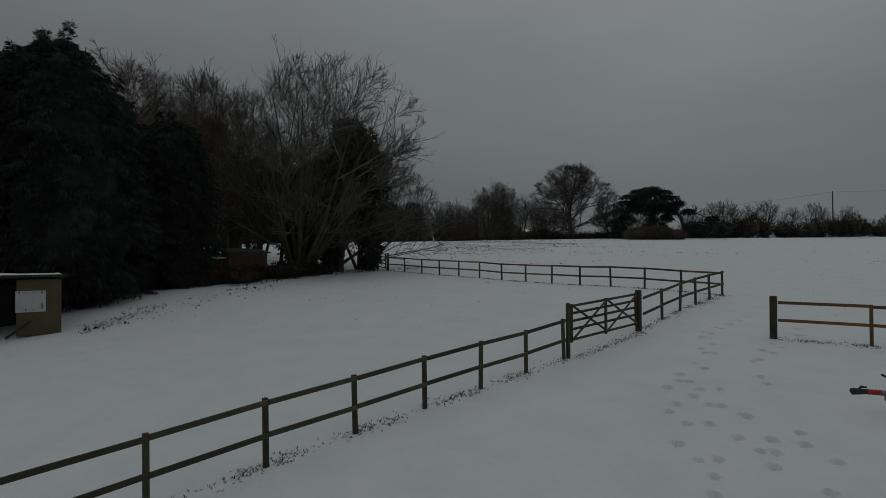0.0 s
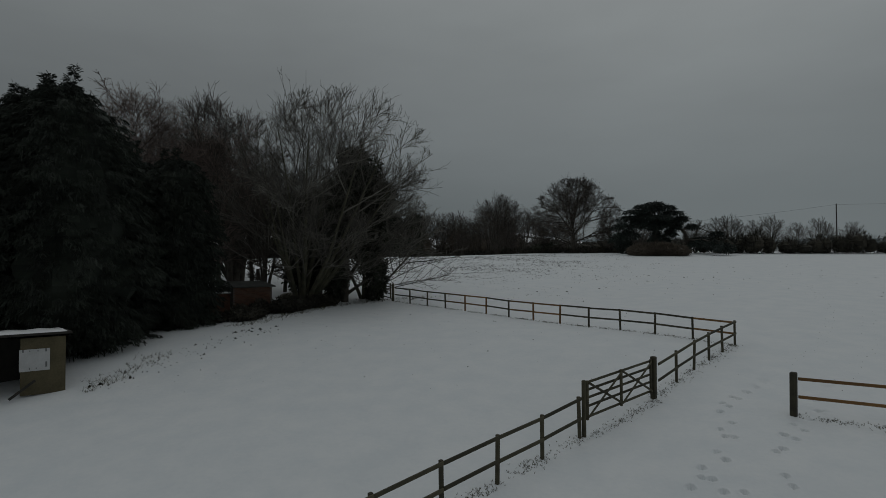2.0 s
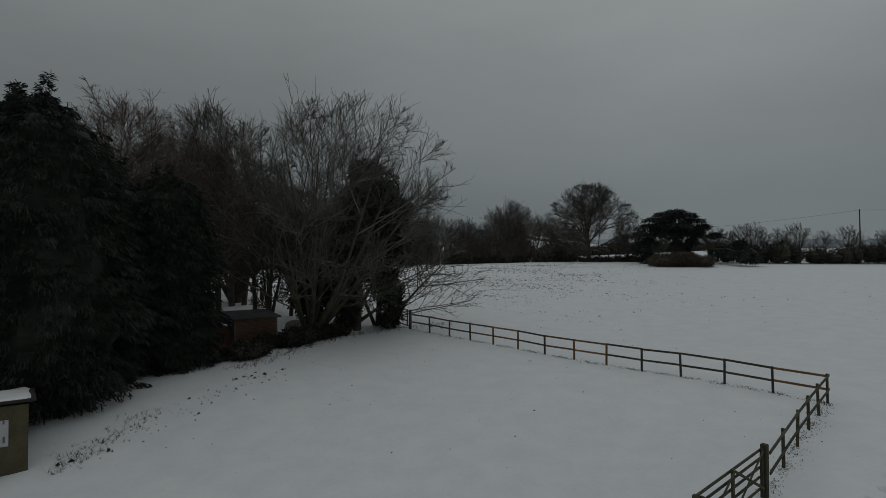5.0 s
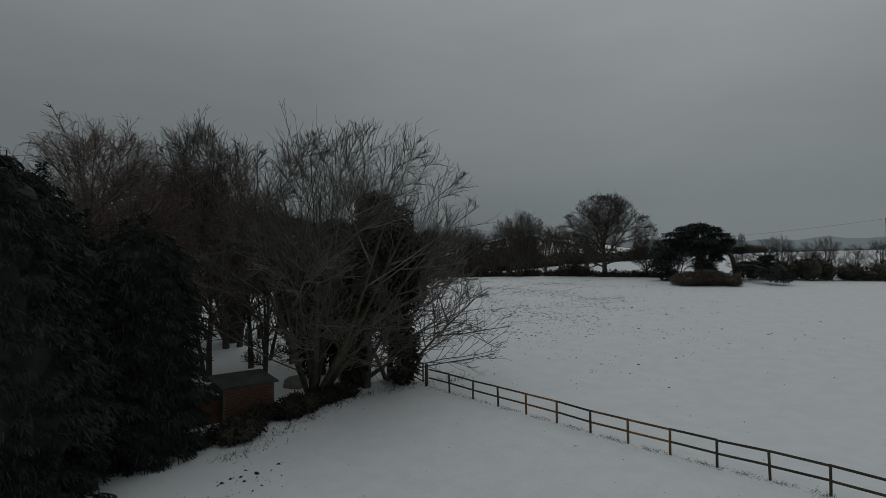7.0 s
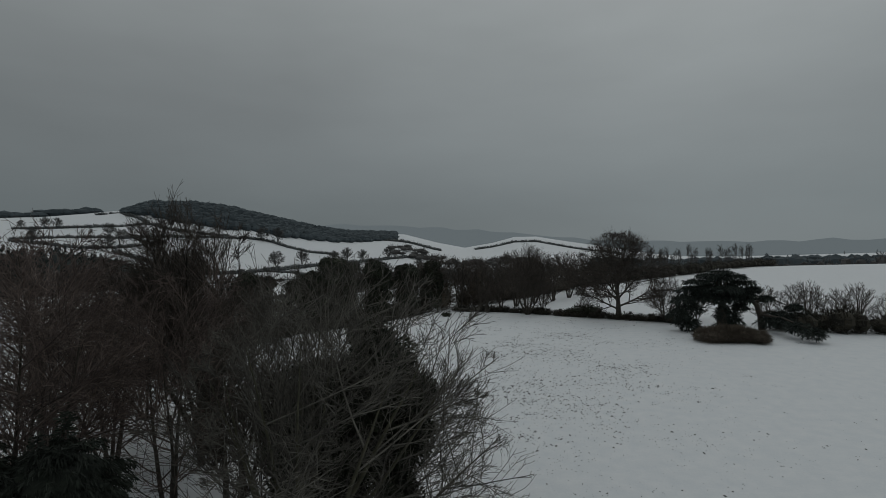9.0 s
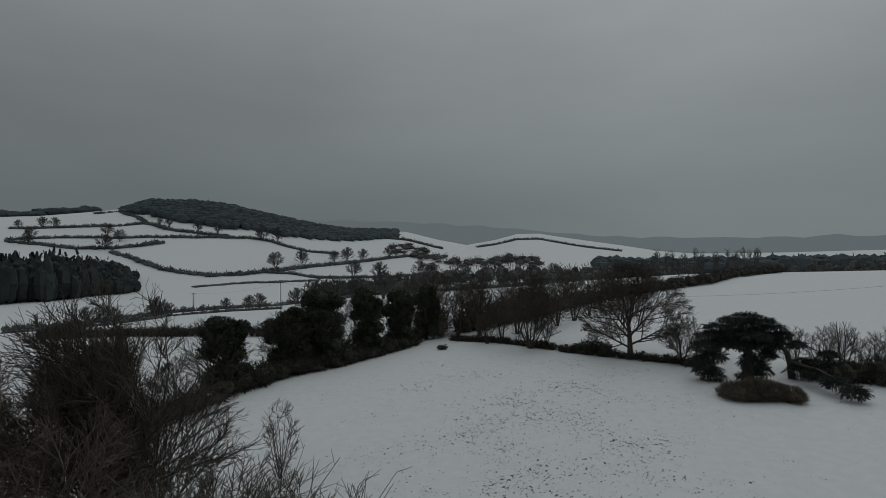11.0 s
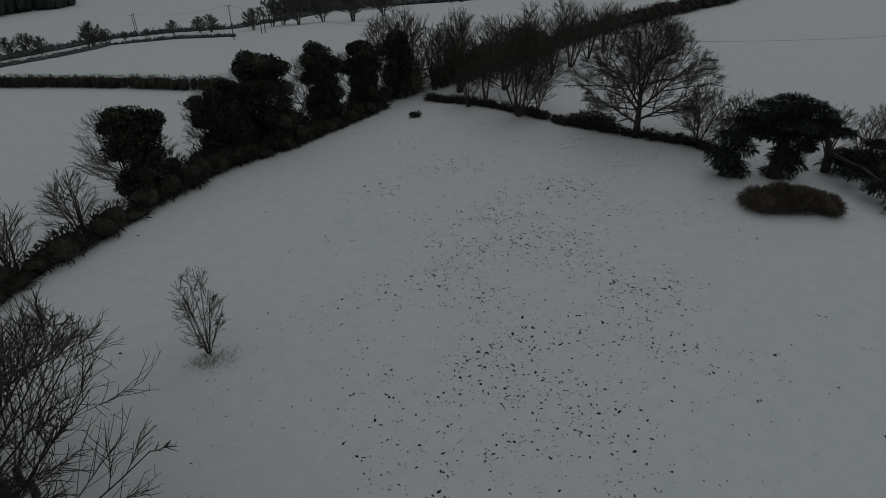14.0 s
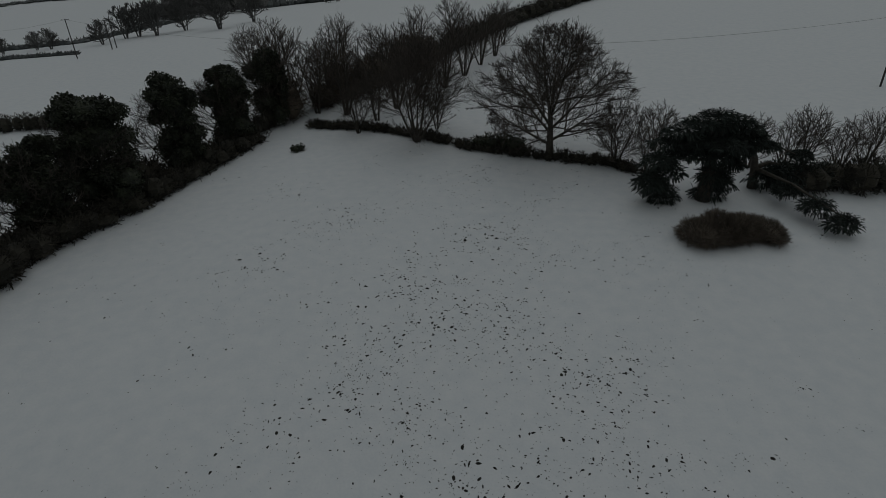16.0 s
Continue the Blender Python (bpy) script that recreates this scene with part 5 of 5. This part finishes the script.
# ---- sheds ----
def shelter():
    """Open-fronted field shelter: boarded right bay with a notice board, dark open bay, sloping roof under snow."""
    x0, y0 = -16.1, 20.75
    z = gz(-16.6, 20.3)
    ob = thing("field_shelter", "low timber field shelter with snowy roof and white notice board", "shed", at=(x0, y0, z), turn=40)
    part("front_panel", box_mesh("front_panel", (1.42, 0.05, 2.15), M_SHEDWOOD, 0.006), ob, "stained plywood panel", pose(-0.71, 0, 0.02))
    part("side_wall", box_mesh("side_wall", (0.05, 2.6, 2.15), M_DARKWOOD, 0.006), ob, "", pose(-0.03, 1.33, 0.0))
    part("side_wall", box_mesh("side_wall", (0.05, 2.6, 2.15), M_DARKWOOD, 0.006), ob, "", pose(-4.2, 1.33, 0.0))
    part("back_wall", box_mesh("back_wall", (4.2, 0.05, 1.9), M_DARKWOOD, 0.006), ob, "", pose(-2.1, 2.64, 0.0))
    part("corner_post", box_mesh("corner_post", (0.1, 0.1, 2.2), M_SHEDWOOD, 0.008), ob, "", pose(-4.15, 0, 0))
    part("roof", box_mesh("roof", (4.6, 3.1, 0.09), M_DARKWOOD, 0.01), ob, "dark boarded roof", pose(-2.1, 1.3, 2.17, -3.5, 0, 0))
    rng = np.random.RandomState(3)
    n = 26
    xs, ys = np.linspace(-4.3, 0.1, n), np.linspace(-0.15, 2.75, 18)
    X, Y = np.meshgrid(xs, ys)
    edge = np.minimum(np.minimum(X - xs[0], xs[-1] - X), np.minimum(Y - ys[0], ys[-1] - Y))
    Z = 2.27 - 0.061 * (Y - 1.3) + np.where(edge < 0.02, -0.03, 0.05 + 0.05 * np.sin(X * 3.1 + 1) * np.sin(Y * 2.7) + rng.uniform(0, 0.012, X.shape))
    part("snow", mesh_of("snow", np.stack([X, Y, Z], -1).reshape(-1, 3), [(j * n + i, j * n + i + 1, (j + 1) * n + i + 1, (j + 1) * n + i) for j in range(17) for i in range(n - 1)], M_SNOWCAP, True), ob, "patchy snow on the roof")
    board = part("notice_board", box_mesh("notice_board", (0.95, 0.02, 0.82), M_BOARD, 0.004), ob, "white notice board", pose(-0.98, -0.037, 0.92))
    for dx, dz, w, h in ((-0.36, 0.72, 0.05, 0.1), (-0.15, 0.73, 0.03, 0.05), (0.1, 0.72, 0.03, 0.06), (0.35, 0.70, 0.05, 0.12), (0.36, 0.12, 0.06, 0.2), (-0.16, 0.06, 0.03, 0.08), (0.05, 0.07, 0.03, 0.05)):
        part("print_mark", box_mesh("print_mark", (w, 0.006, h), M_INK, 0), board, "", pose(dx, -0.012, dz))
    plank = part("leaning_plank", box_mesh("leaning_plank", (0.09, 0.04, 1.0), M_DARKWOOD, 0.005), ob, "", pose(-1.75, -0.35, 0.0, 0, 52, 0))
    return ob


shelter()


def brick_shed():
    """Brick outhouse with felt roof, and a lean-to under corrugated tin."""
    x0, y0 = -15.7, 35.7
    z = gz(x0 + 0.5, y0 + 0.5)
    ob = thing("brick_shed", "small red-brick shed with dark felt roof under the trees", "shed", at=(x0, y0, z), turn=44)
    wall = part("wall", box_mesh("wall", (2.66, 1.9, 1.75), M_MORTAR, 0.0), ob, "", pose(1.22, 0.98, 0.0))
    me = box_mesh("brick", (0.213, 0.02, 0.063), M_BRICK, 0.004)
    for row in range(23):
        for col in range(11):
            part("brick", me, wall, "", pose(-1.2 + col * 0.227 + (0.1135 if row % 2 else 0.0), -0.955, 0.012 + row * 0.0755))
    bm = bmesh.new()
    for v in ((-1.5, -1.15, 0.0), (1.5, -1.15, 0.0), (1.5, 1.15, 0.30), (-1.5, 1.15, 0.30)):
        bm.verts.new(v)
    bm.verts.ensure_lookup_table()
    bm.faces.new(bm.verts)
    g = bmesh.ops.extrude_face_region(bm, geom=bm.faces[:])
    bmesh.ops.translate(bm, vec=(0, 0, 0.08), verts=[v for v in g["geom"] if isinstance(v, bmesh.types.BMVert)])
    bmesh.ops.recalc_face_normals(bm, faces=bm.faces[:])
    me = bpy.data.meshes.new("roof")
    bm.to_mesh(me), bm.free()
    me.materials.append(M_FELT)
    part("roof", me, ob, "dark felt roof", pose(1.22, 0.98, 1.75))
    lean = thing("lean_to", "low brick lean-to with corrugated tin roof dusted with snow", "shed", at=(x0 - 1.7, y0 - 0.9, z), turn=44)
    part("wall", box_mesh("wall", (2.0, 1.5, 1.35), M_BRICK, 0.01), lean, "red brick wall", pose(0.8, 0.75, 0))
    n = 90
    xs = np.linspace(-0.35, 1.95, n)
    prof = 0.022 * np.sin(xs / 0.076 * 2 * np.pi)
    v = np.concatenate([np.stack([xs, 0 * xs + yy, 1.37 + 0.16 * yy + prof + th], -1) for yy, th in ((-0.15, 0.04), (1.65, 0.04), (1.65, 0.035), (-0.15, 0.035))])
    f = [(r * n + i, r * n + i + 1, ((r + 1) % 4) * n + i + 1, ((r + 1) % 4) * n + i) for r in range(4) for i in range(n - 1)]
    part("roof", mesh_of("roof", v, f, M_TIN, True), lean, "grey corrugated tin roof")
    part("snow", box_mesh("snow", (2.2, 0.28, 0.05), M_SNOWCAP, 0.02), lean, "snow along the eaves", pose(0.8, -0.02, 1.425, 9, 0, 0))


brick_shed()


def rock_heap(name, label, x, y, size, seed, mat):
    f = lumpy(seed)
    me = soup(name, core_blob((0, 0, size * 0.3), (size, size * 0.8, size * 0.75), seed, 0.3, 1.0, 12, 18), mat)
    bm = bmesh.new()
    bm.from_mesh(me)
    bmesh.ops.remove_doubles(bm, verts=bm.verts[:], dist=0.002)
    bm.to_mesh(me), bm.free()
    ob = new(name, me)
    ob.matrix_basis = pose(x, y, gz(x, y))
    return tagged(ob, label, "rock")


rock_heap("stone_mound", "pale snow-dusted stone heap under the bare tree", -11.2, 43.4, 0.75, 5, M_TARP)
rock_heap("earth_mound", "snowy earth mound behind the brick shed", -14.4, 42.4, 0.7, 6, M_TARP)
for k, (x, y, h) in enumerate(((-27.4, 58.6, 1.1), (-26.4, 59.2, 1.2), (-25.2, 58.6, 1.0), (-28.6, 58.0, 1.3), (-21.6, 55.4, 1.1))):
    t = Tubes()
    t.add([(0, 0, -0.2), (0.02, 0, h * 0.5), (0.05, 0.02, h)], [0.24, 0.2, 0.17], 9)
    t.add([(0.05, 0.02, h), (0.05, 0.02, h + 0.01)], [0.17, 0.001], 9)
    ob = new("tree_stump", t.mesh("tree_stump", M_BARK))
    ob.matrix_basis = pose(x, y, gz(x, y), 0, 0, k * 50)
    tagged(ob, "dark upright stump standing in the wood's snow", "stump", "stumps")
for k, (x, y, r, h) in enumerate(((-23.1, 52.2, 0.22, 9), (-22.2, 52.6, 0.2, 8), (-18.9, 46.8, 0.16, 8), (-16.4, 47.8, 0.14, 7.5), (-13.4, 45.2, 0.15, 7.5), (-15.6, 40.4, 0.14, 7.0), (-12.8, 48.6, 0.13, 7.0))):
    bare_tree("slim_tree", "slim dark leafless tree stem in the wood", x, y, h * 1.25, 300 + k, 1.8, 260, 0.5, stems=1, trunk_r=r, twig=0.013, group="slim wood trees")


# ---- trailer coupling by the track ----
def drawbar():
    """Front end of a small trailer: grey drawbar, red ribbed gaiter, black coupling head, brake lever and safety cable."""
    ob = thing("trailer", "grey trailer drawbar with red gaiter and black coupling head", "trailer", at=(7.32, 10.22, gz(7.32, 10.22)), turn=-12)
    t = Tubes()
    t.add([(0.36, 0, 0.445), (0.9, 0, 0.42), (2.2, 0, 0.40)], [0.05, 0.055, 0.06], 10)
    bar = part("drawbar", t.mesh("drawbar", M_STEEL), ob, "grey metal drawbar")
    part("bracket", box_mesh("bracket", (0.45, 0.12, 0.11), M_STEEL, 0.01), ob, "", pose(0.68, 0, 0.29))
    t = Tubes()
    t.add([(0.15 + 0.03 * k, 0, 0.455 - 0.001 * k) for k in range(9)], [0.045 + 0.012 * (k % 2) for k in range(9)], 10)
    part("gaiter", t.mesh("gaiter", M_REDPAINT), ob, "red ribbed gaiter")
    t = Tubes()
    t.add([(-0.12, 0, 0.44), (-0.1, 0, 0.45), (0.02, 0, 0.455), (0.16, 0, 0.455)], [0.03, 0.065, 0.06, 0.045], 10)
    part("coupling_head", t.mesh("coupling_head", M_RUBBER), ob, "black coupling head")
    t = Tubes()
    t.add([(0.02, 0, 0.5), (0.06, 0, 0.545), (0.15, 0, 0.535)], [0.018, 0.025, 0.018], 7)
    part("handle", t.mesh("handle", M_RUBBER), ob)
    t = Tubes()
    t.add([(0.95, 0.05, 0.45), (0.62, 0.05, 0.66), (0.42, 0.05, 0.78)], [0.015, 0.018, 0.022], 7)
    part("brake_lever", t.mesh("brake_lever", M_RUBBER), ob, "black brake lever")
    t = Tubes()
    t.add([(0.7, -0.05, 0.32), (0.6, -0.08, 0.2), (0.45, -0.1, 0.1)], [0.005] * 3, 4)
    part("safety_cable", t.mesh("safety_cable", M_WIRE), ob)
    t = Tubes()
    t.add([(1.9, 0, -0.02), (1.9, 0, 0.4)], [0.03, 0.03], 8)
    part("prop_stand", t.mesh("prop_stand", M_STEEL), ob)


drawbar()

# ---- tufts, hoof marks and grass ----
def marks(name, label, spots, sizes, seed, mat, tall=0.35, sink=0.0):
    """Low ragged clods: six-sided irregular mounds, one mesh."""
    rng = np.random.RandomState(seed)
    v, f = [], []
    zs = ground_height([q[0] for q in spots], [q[1] for q in spots])
    for (x, y), s, z in zip(spots, sizes, zs):
        k = len(v)
        a0, stretch = rng.uniform(0, 6.28), rng.uniform(0.25, 0.7)
        ca, sa = math.cos(a0), math.sin(a0)
        for i in range(6):
            r = s * rng.uniform(0.6, 1.2)
            u, w = r * math.cos(i * 1.047), r * math.sin(i * 1.047) * stretch
            v.append((x + u * ca - w * sa, y + u * sa + w * ca, z + sink - 0.03 + 0.072 * (u * sa + w * ca)))
        v.append((x + rng.normal(0, s * 0.2), y + rng.normal(0, s * 0.2), z + sink + s * tall * rng.uniform(0.5, 1.2)))
        f += [(k + i, k + (i + 1) % 6, k + 6) for i in range(6)]
    return tagged(new(name, mesh_of(name, v, f, mat)), label, "ground cover", kind="stuff")


rng = np.random.RandomState(77)
spots, sizes = [], []
nf = lumpy(70, 30)
while len(spots) < 11500:
    x, y = rng.uniform(-34, 40), rng.uniform(42, 122)
    d = 1.0 + 0.9 * math.sin(x * 0.35 + 0.8 * math.sin(y * 0.21)) * math.sin(y * 0.3 + 1.3 * math.sin(x * 0.17))
    w = math.exp(-((x - 2 - 0.08 * (y - 70)) / 12) ** 2) * math.exp(-((y - 72) / 17) ** 2) + 0.026 + 0.25 * math.exp(-((y - 98) / 12) ** 2) * math.exp(-((x - 5) / 18) ** 2)
    if rng.uniform() < w * d * 0.7:
        for _ in range(rng.choice((1, 1, 2, 4))):
            spots.append((x + rng.normal(0, 0.28), y + rng.normal(0, 0.28))), sizes.append(min(0.21, 0.04 + rng.exponential(0.05 if w > 0.35 else 0.032)))
marks("hoof_marks", "dark muddy hoof marks and grass clods showing through the snow", spots, sizes, 78, M_DIRT)
# one to three dark clods sunk into each dented print
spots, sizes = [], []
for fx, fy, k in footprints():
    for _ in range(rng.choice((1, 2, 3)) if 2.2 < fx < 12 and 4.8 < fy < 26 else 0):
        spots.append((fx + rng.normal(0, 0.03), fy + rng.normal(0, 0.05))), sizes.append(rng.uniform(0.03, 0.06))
marks("trodden_grass", "dark clods in the bottoms of footprints", spots, sizes, 84, M_DIRT, 0.2, -0.12)
# beyond the dented part of the sheet, dark clods alone mark the prints
far_prints = [(fx, fy) for fx, fy, k in footprints() if fx >= 12 or fy >= 26]
marks("trodden_grass", "dark clods along the walkers' tracks over the field", far_prints, [rng.uniform(0.06, 0.11) for _ in far_prints], 85, M_DIRT, 0.15)
spots, sizes = [], []
for k in range(260):
    spots.append((rng.uniform(-13, 10), rng.uniform(20, 39))), sizes.append(0.03 + rng.exponential(0.02))
marks("hoof_marks", "small dark clods scattered over the paddock snow", spots, sizes, 79, M_DIRT)
spots, sizes = [], []
for k in range(150):
    t = rng.uniform(0, 1)
    spots.append((-15.0 + 3.4 * t + rng.normal(0, 0.5), 21.2 + 9.5 * t + rng.normal(0, 0.6))), sizes.append(0.035 + rng.exponential(0.035))
marks("molehills", "dark earth clods thrown up along the paddock bank", spots, sizes, 80, M_DIRT, 0.6)


def grass(name, label, lines, count, spread, blade, seed, mat=None):
    """Tufts of thin blades along lines, one mesh."""
    r = np.random.RandomState(seed)
    total = sum(math.dist(a, b) for a, b in lines)
    q = []
    for a, b in lines:
        for k in range(int(count * math.dist(a, b) / total)):
            t = r.uniform(0, 1)
            if math.sin(t * 40 + a[0]) + r.normal(0, 0.6) < -0.2:
                continue
            x, y = a[0] + (b[0] - a[0]) * t + r.normal(0, spread), a[1] + (b[1] - a[1]) * t + r.normal(0, spread)
            z = gz(x, y)
            for _ in range(4):
                an, L = r.uniform(0, 6.28), blade * r.uniform(0.4, 1.3)
                dx, dy = math.cos(an), math.sin(an)
                h = L * r.uniform(0.3, 0.9)
                w = 0.008
                q.append([(x - dy * w, y + dx * w, z - 0.01), (x + dy * w, y - dx * w, z - 0.01), (x + dx * L * 0.7 + dy * w * 0.3, y + dy * L * 0.7 - dx * w * 0.3, z + h), (x + dx * L * 0.7, y + dy * L * 0.7, z + h)])
    return tagged(new(name, soup(name, np.array(q), mat or M_GRASS)), label, "grass", kind="stuff")


grass("grass_tufts", "frosted grass showing under the paddock fences", [((-7.3, 4.35), (2.72, 15.85)), ((2.9, 15.8), (5.9, 18.7)), ((5.9, 18.95), (11.68, 25.97)), ((11.7, 25.9), (6.05, 31.05)), ((6.05, 31.05), (-3.1, 39.7)), ((-3.1, 39.7), (-6.3, 42.6)), ((9.1, 16.4), (16, 13.3))], 6500, 0.13, 0.055, 81)
grass("long_grass", "dry long grass along the paddock bank", [((-15.2, 20.5), (-14.6, 25)), ((-13.6, 31.0), (-12.4, 36)), ((-12.4, 36), (-10.6, 40.2)), ((-10.6, 40.2), (-6.6, 43.6)), ((-6.0, 43.5), (-3.6, 44.5))], 1300, 0.4, 0.22, 82)
grass("long_grass", "dead grass round the sapling", [((-20.8, 68.7), (-18.6, 69.2))], 300, 0.5, 0.35, 83)
hedge("low_shrub", "small dark shrub standing in the pasture corner", [(-10.9, 126.6), (-9.7, 126.4)], 0.9, 0.9, 59, 160, 0.25, M_IVY)
